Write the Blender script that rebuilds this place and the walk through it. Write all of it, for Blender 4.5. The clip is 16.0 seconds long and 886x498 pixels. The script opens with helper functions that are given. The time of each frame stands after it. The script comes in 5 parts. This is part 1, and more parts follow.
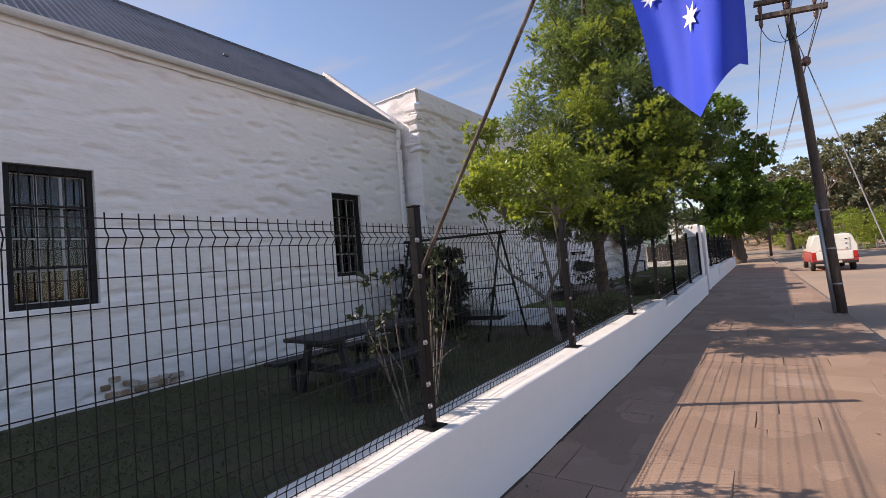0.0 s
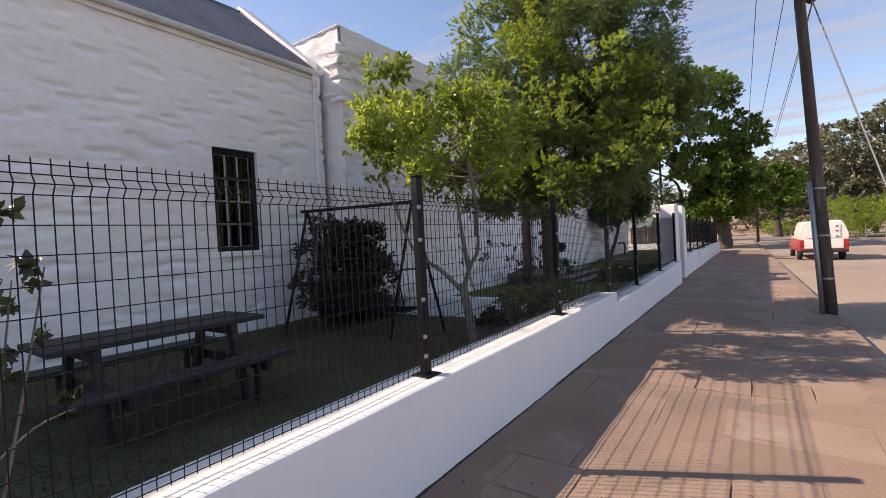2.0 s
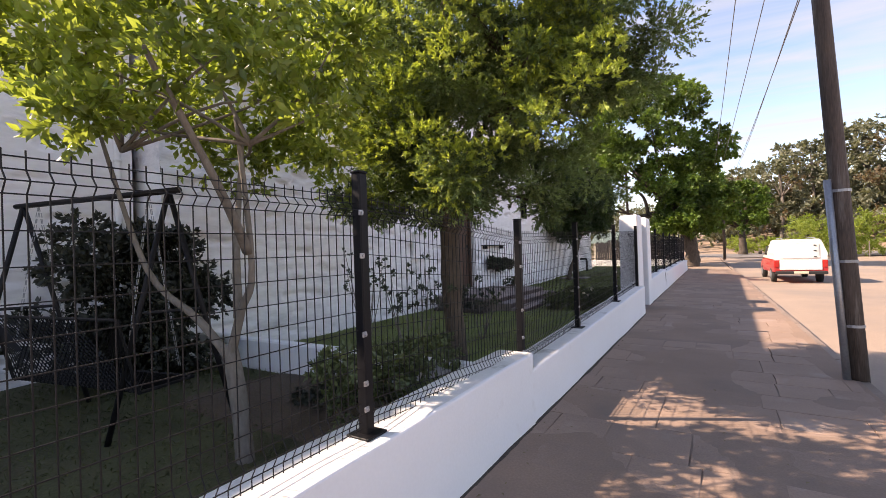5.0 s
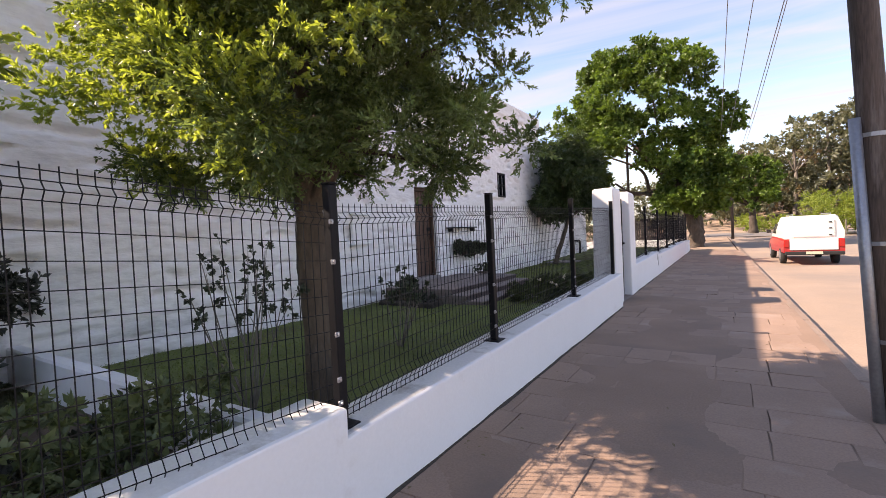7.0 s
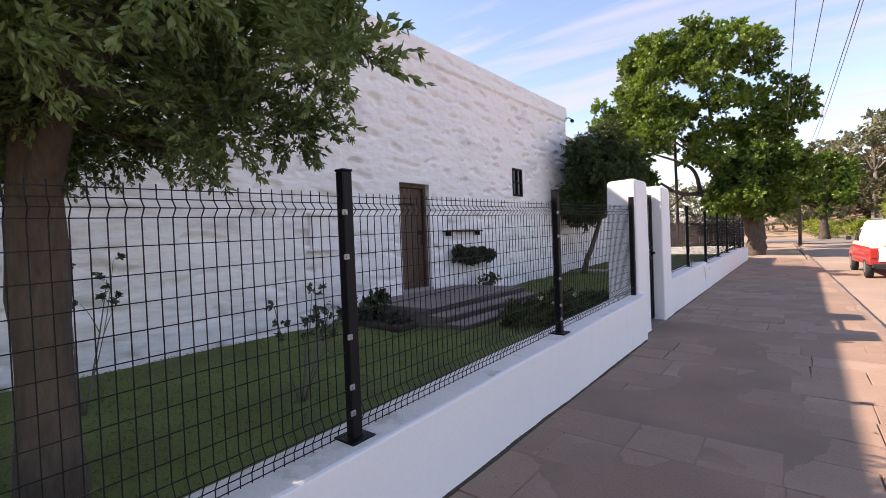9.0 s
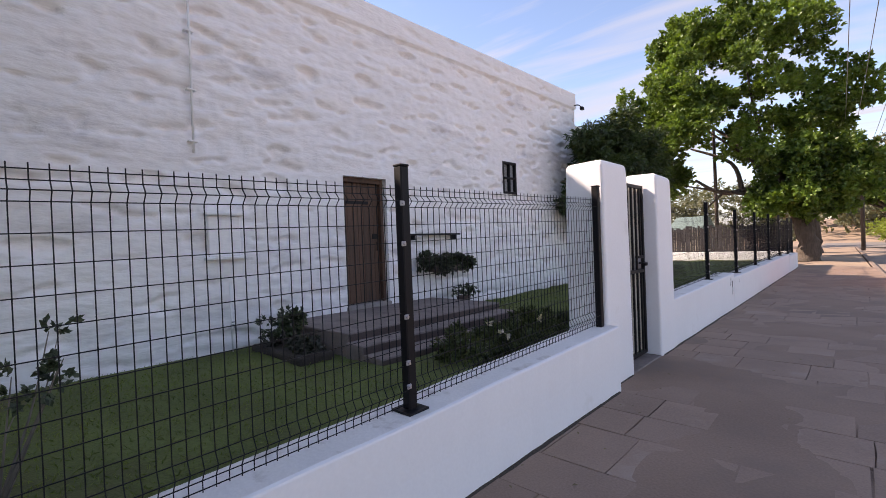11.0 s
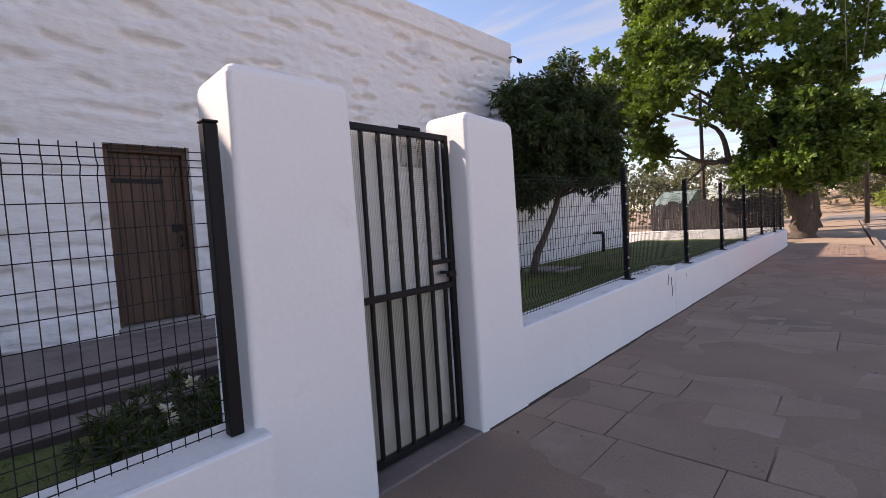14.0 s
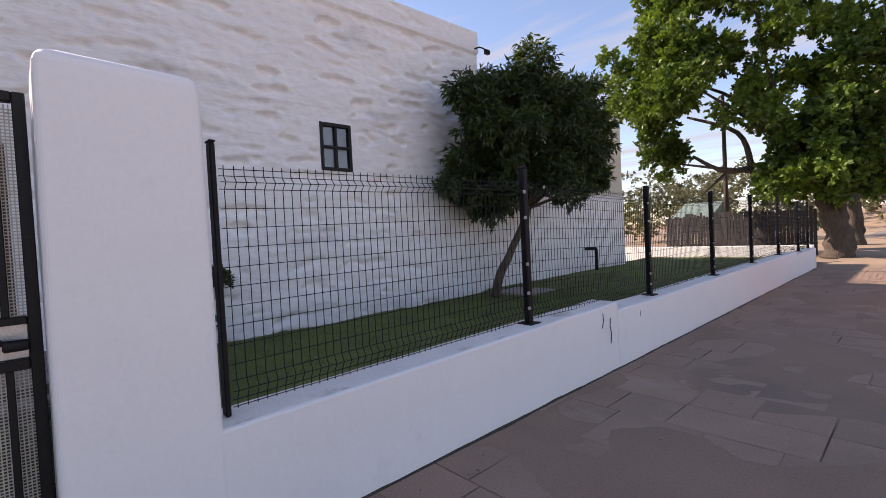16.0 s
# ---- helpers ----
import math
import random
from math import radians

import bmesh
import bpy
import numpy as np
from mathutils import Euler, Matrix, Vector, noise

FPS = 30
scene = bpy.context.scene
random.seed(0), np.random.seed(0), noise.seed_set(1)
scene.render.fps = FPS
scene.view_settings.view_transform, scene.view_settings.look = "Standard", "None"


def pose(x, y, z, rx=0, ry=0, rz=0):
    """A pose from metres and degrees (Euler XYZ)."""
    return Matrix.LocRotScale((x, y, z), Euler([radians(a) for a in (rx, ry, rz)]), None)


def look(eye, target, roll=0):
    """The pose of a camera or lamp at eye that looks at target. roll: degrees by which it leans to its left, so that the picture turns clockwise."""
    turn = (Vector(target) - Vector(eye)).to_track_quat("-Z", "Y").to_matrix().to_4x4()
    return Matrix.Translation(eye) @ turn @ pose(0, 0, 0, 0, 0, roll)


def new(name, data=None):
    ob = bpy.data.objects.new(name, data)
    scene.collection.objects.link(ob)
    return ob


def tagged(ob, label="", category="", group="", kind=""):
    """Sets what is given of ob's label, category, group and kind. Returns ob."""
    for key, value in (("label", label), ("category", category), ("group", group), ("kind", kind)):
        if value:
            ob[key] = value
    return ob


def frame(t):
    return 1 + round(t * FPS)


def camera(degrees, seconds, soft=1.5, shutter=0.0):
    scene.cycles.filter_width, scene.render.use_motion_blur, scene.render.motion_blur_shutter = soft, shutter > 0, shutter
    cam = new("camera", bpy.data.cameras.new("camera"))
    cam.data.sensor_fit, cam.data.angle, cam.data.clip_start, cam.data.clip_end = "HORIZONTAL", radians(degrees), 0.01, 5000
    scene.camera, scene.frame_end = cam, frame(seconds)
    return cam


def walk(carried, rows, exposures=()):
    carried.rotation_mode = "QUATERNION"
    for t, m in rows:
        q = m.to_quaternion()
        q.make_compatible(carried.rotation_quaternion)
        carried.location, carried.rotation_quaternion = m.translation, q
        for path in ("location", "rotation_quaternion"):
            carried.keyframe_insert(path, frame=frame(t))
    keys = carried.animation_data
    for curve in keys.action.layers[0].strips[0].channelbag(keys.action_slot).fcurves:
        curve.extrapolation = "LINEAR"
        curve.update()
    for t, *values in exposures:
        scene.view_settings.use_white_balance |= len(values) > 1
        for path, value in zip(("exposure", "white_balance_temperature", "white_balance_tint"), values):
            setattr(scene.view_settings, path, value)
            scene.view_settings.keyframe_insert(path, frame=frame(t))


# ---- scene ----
cam = camera(89.1, 16.0, soft=0.65)
METRES, EYE, TILT, LEAN, TURN = 18.0, 1.6, 0.0, 0.0, 35.6
ROWS = [
    (0.0, 0.0, 0.0, 0.0, 0.17, 2.06, 4.68),
    (0.5, 0.0197, 0.0229, 0.0003, -0.81, 1.13, 3.86),
    (1.0, 0.0419, 0.0458, -0.0009, -0.64, 0.3, 3.68),
    (1.5, 0.0612, 0.0705, -0.003, -1.32, -1.03, 3.51),
    (2.0, 0.0777, 0.0966, -0.0036, -0.83, -1.05, 2.92),
    (2.5, 0.0885, 0.1266, -0.002, 0.23, -0.6, 2.55),
    (3.0, 0.0979, 0.154, -0.0009, -0.92, -0.55, 2.74),
    (5.5, 0.1847, 0.2731, -0.0029, -4.43, 0.29, 1.89),
    (6.0, 0.2087, 0.2921, -0.0043, -4.57, -0.66, 2.42),
    (6.5, 0.2284, 0.3141, -0.0044, -3.75, -1.41, 2.38),
    (7.0, 0.2486, 0.3365, -0.0044, -3.11, -1.91, 2.71),
    (7.5, 0.2688, 0.3609, -0.0041, -1.12, -2.43, 2.88),
    (8.0, 0.284, 0.3886, -0.0042, -0.28, -2.54, 2.69),
    (8.5, 0.3018, 0.4142, -0.0043, 0.79, -1.81, 2.54),
    (9.0, 0.3173, 0.4401, -0.0051, 2.44, -1.31, 2.23),
    (11.5, 0.4157, 0.5679, -0.0067, 7.4, -0.74, 2.28),
    (12.0, 0.4354, 0.591, -0.007, 6.61, -1.08, 2.9),
    (12.5, 0.4562, 0.614, -0.0063, 6.73, -2.24, 3.2),
    (13.0, 0.474, 0.6405, -0.0055, 6.31, -2.88, 3.67),
    (13.5, 0.4949, 0.6661, -0.0054, 7.06, -2.71, 3.69),
    (14.0, 0.5149, 0.6929, -0.0066, 7.58, -3.13, 3.6),
    (14.5, 0.5357, 0.7184, -0.0065, 7.56, -2.78, 4.0),
    (15.0, 0.5576, 0.7421, -0.0065, 8.97, -2.25, 3.92),
    (15.5, 0.5789, 0.7665, -0.0065, 9.36, -1.9, 3.24),
    (16.0, 0.601, 0.7914, -0.0073, 11.42, -1.67, 2.85),
]
walk(cam, [(t, pose(0, 0, EYE, TILT, LEAN, TURN) @ pose(METRES * x, METRES * y, METRES * z, 90 + pitch, roll, yaw)) for t, x, y, z, yaw, pitch, roll in ROWS],
     exposures=[(0.0, 0.60, 7450, 21), (3.0, 0.92, 7650, 22), (5.5, 1.38, 8000, 24), (9.0, 1.34, 7800, 25), (12.5, 1.05, 7600, 25), (16.0, 0.93, 7600, 25)])

# ---- world, sun ----
SUN_TO = Vector((-1.165, -0.55, 1.0)).normalized()
world = bpy.data.worlds.new("sky")
scene.world = world
world.use_nodes = True
wn, wl = world.node_tree.nodes, world.node_tree.links
wn.clear()
w_out = wn.new("ShaderNodeOutputWorld")
w_bg = wn.new("ShaderNodeBackground")
w_bg.inputs["Strength"].default_value = 0.13
sky = wn.new("ShaderNodeTexSky")
sky.sky_type = "NISHITA"
sky.sun_disc = False
sky.sun_elevation = radians(38.2)
sky.sun_rotation = radians(244.6)
sky.ozone_density = 3.5
sky.dust_density = 0.2
w_tc = wn.new("ShaderNodeTexCoord")
w_sep = wn.new("ShaderNodeSeparateXYZ")
wl.new(w_tc.outputs["Generated"], w_sep.inputs[0])
w_max = wn.new("ShaderNodeMath"); w_max.operation = "MAXIMUM"; w_max.inputs[1].default_value = 0.06
wl.new(w_sep.outputs[2], w_max.inputs[0])
w_dx = wn.new("ShaderNodeMath"); w_dx.operation = "DIVIDE"
w_dy = wn.new("ShaderNodeMath"); w_dy.operation = "DIVIDE"
for node, out in ((w_dx, 0), (w_dy, 1)):
    wl.new(w_sep.outputs[out], node.inputs[0]); wl.new(w_max.outputs[0], node.inputs[1])
w_com = wn.new("ShaderNodeCombineXYZ")
wl.new(w_dx.outputs[0], w_com.inputs[0]); wl.new(w_dy.outputs[0], w_com.inputs[1])
w_map = wn.new("ShaderNodeMapping")
w_map.inputs["Rotation"].default_value = (0, 0, radians(112))
w_map.inputs["Scale"].default_value = (0.34, 1.35, 1.0)
wl.new(w_com.outputs[0], w_map.inputs[0])
w_noise = wn.new("ShaderNodeTexNoise")
w_noise.inputs["Scale"].default_value = 1.05
w_noise.inputs["Detail"].default_value = 7
w_noise.inputs["Roughness"].default_value = 0.56
w_noise.inputs["Distortion"].default_value = 0.7
wl.new(w_map.outputs[0], w_noise.inputs["Vector"])
w_ramp = wn.new("ShaderNodeValToRGB")
w_ramp.color_ramp.elements[0].position, w_ramp.color_ramp.elements[0].color = 0.45, (0.02, 0.02, 0.02, 1)
w_ramp.color_ramp.elements[1].position, w_ramp.color_ramp.elements[1].color = 0.67, (0.92, 0.92, 0.92, 1)
wl.new(w_noise.outputs["Fac"], w_ramp.inputs[0])
w_mix = wn.new("ShaderNodeMix"); w_mix.data_type = "RGBA"
w_mix.inputs["B"].default_value = (2.5, 2.78, 3.3, 1)
wl.new(w_ramp.outputs[0], w_mix.inputs["Factor"])
wl.new(sky.outputs[0], w_mix.inputs["A"])
wl.new(w_mix.outputs["Result"], w_bg.inputs[0])
wl.new(w_bg.outputs[0], w_out.inputs[0])

sun = new("sun", bpy.data.lights.new("sun", "SUN"))
sun.data.energy, sun.data.angle, sun.data.color = 4.2, radians(0.5), (1.0, 0.93, 0.82)
sun.matrix_world = look(SUN_TO * 60, (0, 0, 0))


# ---- materials ----
def material(name, col, rough=0.8, metal=0.0, var=0.25, scale=3.0, fine=60.0, bump=0.15, dist=0.01, stain=None, stain_scale=0.8,
             stain_at=(0.5, 0.7), stretch=(1, 1, 1), rand=0.0, coat=0.0):
    """Base colour varied at two scales, with an optional stain colour and fine relief."""
    m = bpy.data.materials.new(name)
    m.use_nodes = True
    n, l = m.node_tree.nodes, m.node_tree.links
    b = n["Principled BSDF"]
    b.inputs["Roughness"].default_value, b.inputs["Metallic"].default_value = rough, metal
    b.inputs["Coat Weight"].default_value = coat
    tc = n.new("ShaderNodeTexCoord")
    mp = n.new("ShaderNodeMapping")
    mp.inputs["Scale"].default_value = stretch
    l.new(tc.outputs["Object"], mp.inputs[0])
    if rand:
        own = n.new("ShaderNodeObjectInfo")
        far_off = n.new("ShaderNodeMath"); far_off.operation = "MULTIPLY"; far_off.inputs[1].default_value = 61.0
        l.new(own.outputs["Random"], far_off.inputs[0]); l.new(far_off.outputs[0], mp.inputs["Location"])
    big, small = n.new("ShaderNodeTexNoise"), n.new("ShaderNodeTexNoise")
    for node, s, d in ((big, scale, 5), (small, fine, 4)):
        node.inputs["Scale"].default_value, node.inputs["Detail"].default_value = s, d
        l.new(mp.outputs[0], node.inputs["Vector"])
    add = n.new("ShaderNodeMath"); add.operation = "ADD"
    l.new(big.outputs["Fac"], add.inputs[0]); l.new(small.outputs["Fac"], add.inputs[1])
    rng = n.new("ShaderNodeMapRange")
    rng.inputs["From Min"].default_value, rng.inputs["From Max"].default_value = 0.6, 1.4
    rng.inputs["To Min"].default_value, rng.inputs["To Max"].default_value = 1 - var, 1 + var
    l.new(add.outputs[0], rng.inputs["Value"])
    last = rng.outputs[0]
    if rand:
        info = n.new("ShaderNodeObjectInfo")
        r2 = n.new("ShaderNodeMapRange")
        r2.inputs["To Min"].default_value, r2.inputs["To Max"].default_value = 1 - rand, 1 + rand
        l.new(info.outputs["Random"], r2.inputs["Value"])
        mul = n.new("ShaderNodeMath"); mul.operation = "MULTIPLY"
        l.new(last, mul.inputs[0]); l.new(r2.outputs[0], mul.inputs[1])
        last = mul.outputs[0]
    vm = n.new("ShaderNodeVectorMath"); vm.operation = "SCALE"
    vm.inputs[0].default_value = col
    l.new(last, vm.inputs["Scale"])
    out = vm.outputs[0]
    if stain:
        sn = n.new("ShaderNodeTexNoise")
        sn.inputs["Scale"].default_value, sn.inputs["Detail"].default_value, sn.inputs["Roughness"].default_value = stain_scale, 8, 0.65
        l.new(mp.outputs[0], sn.inputs["Vector"])
        sr = n.new("ShaderNodeMapRange")
        sr.inputs["From Min"].default_value, sr.inputs["From Max"].default_value = stain_at
        l.new(sn.outputs["Fac"], sr.inputs["Value"])
        mx = n.new("ShaderNodeMix"); mx.data_type = "RGBA"
        mx.inputs["B"].default_value = (*stain, 1)
        l.new(sr.outputs[0], mx.inputs["Factor"]); l.new(out, mx.inputs["A"])
        out = mx.outputs["Result"]
    l.new(out, b.inputs["Base Color"])
    bp = n.new("ShaderNodeBump")
    bp.inputs["Strength"].default_value, bp.inputs["Distance"].default_value = bump, dist
    l.new(add.outputs[0], bp.inputs["Height"])
    l.new(bp.outputs[0], b.inputs["Normal"])
    return m


def leaf_material(name, dark, light, rough=0.45, glow=0.35, tuft=1.4, own=0.45):
    """Leaves with a colour of their own each, that let some light through."""
    m = bpy.data.materials.new(name)
    m.use_nodes = True
    n, l = m.node_tree.nodes, m.node_tree.links
    b, out = n["Principled BSDF"], n["Material Output"]
    b.inputs["Roughness"].default_value = rough
    geo = n.new("ShaderNodeNewGeometry")
    ramp = n.new("ShaderNodeValToRGB")
    ramp.color_ramp.elements[0].color, ramp.color_ramp.elements[1].color = (*dark, 1), (*light, 1)
    tc = n.new("ShaderNodeTexCoord")
    patch = n.new("ShaderNodeTexNoise")
    patch.inputs["Scale"].default_value, patch.inputs["Detail"].default_value = tuft, 2
    l.new(tc.outputs["Object"], patch.inputs["Vector"])
    spread = n.new("ShaderNodeMapRange")
    spread.inputs["From Min"].default_value, spread.inputs["From Max"].default_value = 0.33, 0.67
    l.new(patch.outputs["Fac"], spread.inputs["Value"])
    pick = n.new("ShaderNodeMix")
    pick.inputs["Factor"].default_value = own
    l.new(spread.outputs[0], pick.inputs["A"]); l.new(geo.outputs["Random Per Island"], pick.inputs["B"])
    l.new(pick.outputs["Result"], ramp.inputs[0])
    l.new(ramp.outputs[0], b.inputs["Base Color"])
    tr = n.new("ShaderNodeBsdfTranslucent")
    through_leaf = n.new("ShaderNodeVectorMath"); through_leaf.operation = "MULTIPLY"
    through_leaf.inputs[1].default_value = (1.7, 1.65, 0.8)
    l.new(ramp.outputs[0], through_leaf.inputs[0])
    l.new(through_leaf.outputs[0], tr.inputs["Color"])
    mix = n.new("ShaderNodeMixShader")
    mix.inputs[0].default_value = glow
    l.new(b.outputs[0], mix.inputs[1]); l.new(tr.outputs[0], mix.inputs[2])
    l.new(mix.outputs[0], out.inputs[0])
    return m


def glass_material(name, tint, rough=0.03):
    m = bpy.data.materials.new(name)
    m.use_nodes = True
    b = m.node_tree.nodes["Principled BSDF"]
    b.inputs["Base Color"].default_value, b.inputs["Roughness"].default_value = (*tint, 1), rough
    b.inputs["Transmission Weight"].default_value, b.inputs["IOR"].default_value = 1.0, 1.45
    return m


M_STONE = material("limewashed_stone", (0.88, 0.855, 0.85), 0.9, var=0.07, scale=2.2, fine=22, bump=0.5, dist=0.025, stain=(0.56, 0.54, 0.55), stain_scale=1.6, stain_at=(0.56, 0.76), stretch=(1, 0.35, 1.2))
M_PLASTER = material("limewashed_plaster", (0.88, 0.855, 0.85), 0.9, var=0.06, scale=2.0, fine=18, bump=0.55, dist=0.02, stain=(0.60, 0.58, 0.58), stain_scale=1.1, stain_at=(0.58, 0.8), stretch=(1, 0.4, 1.3))
M_WALLPAINT = material("white_wall_paint", (0.82, 0.82, 0.83), 0.75, var=0.03, scale=1.5, fine=45, bump=0.18, dist=0.006, stain=(0.68, 0.66, 0.63), stain_scale=2.2, stain_at=(0.62, 0.85))
M_CREAM = material("cream_plaster", (0.66, 0.62, 0.50), 0.9, var=0.08, scale=1.0, fine=30)
M_COPING = material("white_coping", (0.84, 0.83, 0.82), 0.85, var=0.06, scale=3, fine=40, stain=(0.55, 0.53, 0.5), stain_scale=2.5, stain_at=(0.58, 0.8))
M_WALLTOP = material("weathered_wall_top", (0.78, 0.76, 0.73), 0.9, var=0.08, scale=4, fine=50, bump=0.3, stain=(0.42, 0.38, 0.33), stain_scale=3.5, stain_at=(0.56, 0.74))
M_ROOF = material("grey_corrugated_iron", (0.15, 0.15, 0.16), 0.45, 0.35, var=0.18, scale=1.2, fine=20, stain=(0.09, 0.085, 0.085), stain_scale=1.5)
M_BLACK = material("black_powder_coat", (0.008, 0.008, 0.010), 0.5, 0.1, var=0.2, scale=6, fine=80, bump=0.05)
M_IRON = material("black_iron", (0.015, 0.014, 0.015), 0.5, 0.2, var=0.3, scale=8, fine=90, bump=0.1)
M_CLAMP = material("zinc_clamp", (0.42, 0.42, 0.44), 0.35, 0.7, var=0.25, scale=20, fine=120)
M_WOODDOOR = material("weathered_brown_door", (0.105, 0.054, 0.034), 0.65, var=0.4, scale=3, fine=30, bump=0.3, stretch=(1, 8, 0.7), stain=(0.05, 0.03, 0.02), stain_scale=2, rand=0.18)
M_DARKWOOD = material("dark_window_wood", (0.018, 0.017, 0.019), 0.55, var=0.3, scale=4, fine=40)
M_WHITEWOOD = material("white_sash_wood", (0.42, 0.42, 0.43), 0.6, var=0.1, scale=4, fine=40)
M_TABLE = material("dark_stained_timber", (0.024, 0.021, 0.022), 0.7, var=0.4, scale=3, fine=30, stretch=(8, 0.8, 1), bump=0.3, rand=0.25)
M_SLAB = material("brown_paving_slab", (0.29, 0.197, 0.147), 0.88, var=0.2, scale=1.6, fine=70, bump=0.35, dist=0.006, stain=(0.37, 0.29, 0.24), stain_scale=1.5, stain_at=(0.58, 0.80), rand=0.06)
M_DIRT = material("sandy_dirt", (0.34, 0.245, 0.175), 0.95, var=0.25, scale=0.5, fine=30, bump=0.4, dist=0.02, stain=(0.23, 0.17, 0.13), stain_scale=0.35, stain_at=(0.48, 0.7))
M_JOINT = material("dirt_in_joints", (0.265, 0.178, 0.130), 0.95, var=0.22, scale=1.2, fine=60, bump=0.35, dist=0.006, stain=(0.20, 0.145, 0.115), stain_scale=0.7, stain_at=(0.48, 0.7))
M_KERB = material("worn_kerb_stone", (0.25, 0.185, 0.145), 0.9, var=0.2, scale=2, fine=50, bump=0.3, rand=0.12)
M_ROAD = material("sandy_worn_road", (0.33, 0.245, 0.185), 0.92, var=0.16, scale=0.4, fine=50, bump=0.25, dist=0.01, stain=(0.25, 0.20, 0.165), stain_scale=0.25, stain_at=(0.45, 0.65))
M_ASPHALT = material("grey_road", (0.20, 0.18, 0.165), 0.9, var=0.15, scale=0.5, fine=60, bump=0.2)
M_BRICK = material("worn_brown_brick", (0.33, 0.23, 0.15), 0.95, var=0.35, scale=4, fine=40, bump=0.5, stain=(0.6, 0.57, 0.53), stain_scale=4, stain_at=(0.45, 0.6), rand=0.2)
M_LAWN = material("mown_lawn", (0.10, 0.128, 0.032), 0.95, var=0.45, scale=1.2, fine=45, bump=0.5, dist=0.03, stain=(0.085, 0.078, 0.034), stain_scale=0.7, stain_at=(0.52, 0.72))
# trampled lawn, darkened further so that its colour carries the garden shade
M_SHADEDLAWN = material("worn_shaded_lawn", (0.058, 0.062, 0.024), 0.95, var=0.45, scale=1.2, fine=45, bump=0.5, dist=0.03, stain=(0.07, 0.056, 0.034), stain_scale=0.8, stain_at=(0.5, 0.7))
M_STOEP = material("dark_polished_stoep", (0.085, 0.06, 0.055), 0.6, var=0.3, scale=3, fine=40, bump=0.2)
M_STEP = material("worn_brown_step", (0.21, 0.17, 0.155), 0.85, var=0.25, scale=3, fine=40, bump=0.3, stain=(0.12, 0.095, 0.085), stain_scale=2.5)
M_BED = material("brown_garden_bed", (0.085, 0.06, 0.042), 0.95, var=0.35, scale=3, fine=40, bump=0.5, dist=0.03)
# dark soil, also the painted dimness of the rooms behind the windows
M_SOIL_DIMROOM = material("garden_soil_and_dim_room", (0.05, 0.04, 0.032), 0.95, var=0.35, scale=3, fine=40, bump=0.5, dist=0.03)
M_CONC = material("grey_concrete", (0.32, 0.29, 0.27), 0.9, var=0.2, scale=2, fine=50, bump=0.3, stain=(0.2, 0.18, 0.17), stain_scale=2)
M_BARK = material("brown_bark", (0.10, 0.075, 0.055), 0.95, var=0.45, scale=6, fine=30, bump=0.7, dist=0.03, stretch=(1, 1, 0.3))
M_PALEBARK = material("pale_grey_bark", (0.18, 0.155, 0.13), 0.95, var=0.35, scale=7, fine=40, bump=0.5, dist=0.015, stretch=(1, 1, 0.4))
M_OAKBARK = material("rough_oak_bark", (0.08, 0.062, 0.048), 0.95, var=0.5, scale=5, fine=18, bump=0.9, dist=0.05, stretch=(1, 1, 0.25))
M_POLE = material("tarred_wooden_pole", (0.075, 0.055, 0.045), 0.8, var=0.6, scale=5, fine=40, bump=0.4, stretch=(3, 3, 0.25), stain=(0.25, 0.22, 0.2), stain_scale=3, stain_at=(0.55, 0.75))
M_STEEL = material("galvanised_steel", (0.34, 0.35, 0.37), 0.45, 0.75, var=0.2, scale=4, fine=40)
M_WIRE = material("weathered_wire", (0.20, 0.20, 0.21), 0.5, 0.4, var=0.1)
M_PORCELAIN = material("brown_porcelain", (0.10, 0.05, 0.04), 0.25, var=0.2)
M_FLAG = material("royal_blue_cloth", (0.006, 0.045, 0.52), 0.75, var=0.12, scale=9, fine=220, bump=0.15)
M_FLAGSTAR = material("white_cloth", (0.8, 0.8, 0.8), 0.8, var=0.05)
M_SHADECLOTH = material("beige_shade_mesh", (0.54, 0.51, 0.44), 0.85, var=0.15, scale=5, fine=120)
M_CARWHITE = material("white_car_paint", (0.78, 0.78, 0.72), 0.35, var=0.03, coat=0.5)
M_CARRED = material("red_car_paint", (0.50, 0.018, 0.018), 0.3, var=0.05, coat=0.6)
M_LAMP = material("red_lamp_lens", (0.45, 0.02, 0.015), 0.2, var=0.1)
M_RUBBER = material("black_rubber", (0.02, 0.02, 0.02), 0.85, var=0.2)
M_CARGLASS = material("dark_car_glass", (0.01, 0.012, 0.014), 0.08, var=0.05)
M_PLATE = material("yellowish_plate", (0.62, 0.58, 0.42), 0.5, var=0.05)
M_TIN = material("pale_green_tin", (0.24, 0.32, 0.28), 0.5, 0.2, var=0.1)
M_GREYFENCE = material("grey_fence_board", (0.055, 0.052, 0.055), 0.9, var=0.35, scale=3, fine=30, stretch=(4, 4, 0.5), rand=0.2)
M_TERRACOTTA = material("dark_clay_pot", (0.10, 0.07, 0.06), 0.85, var=0.2)
M_PALEGLASS = glass_material("clear_window_glass", (0.85, 0.88, 0.9))
M_GLASS = glass_material("window_glass", (0.34, 0.36, 0.38))
L_YEW = leaf_material("yew_needles", (0.028, 0.048, 0.018), (0.235, 0.33, 0.125), 0.36, glow=0.33, tuft=1.7, own=0.35)
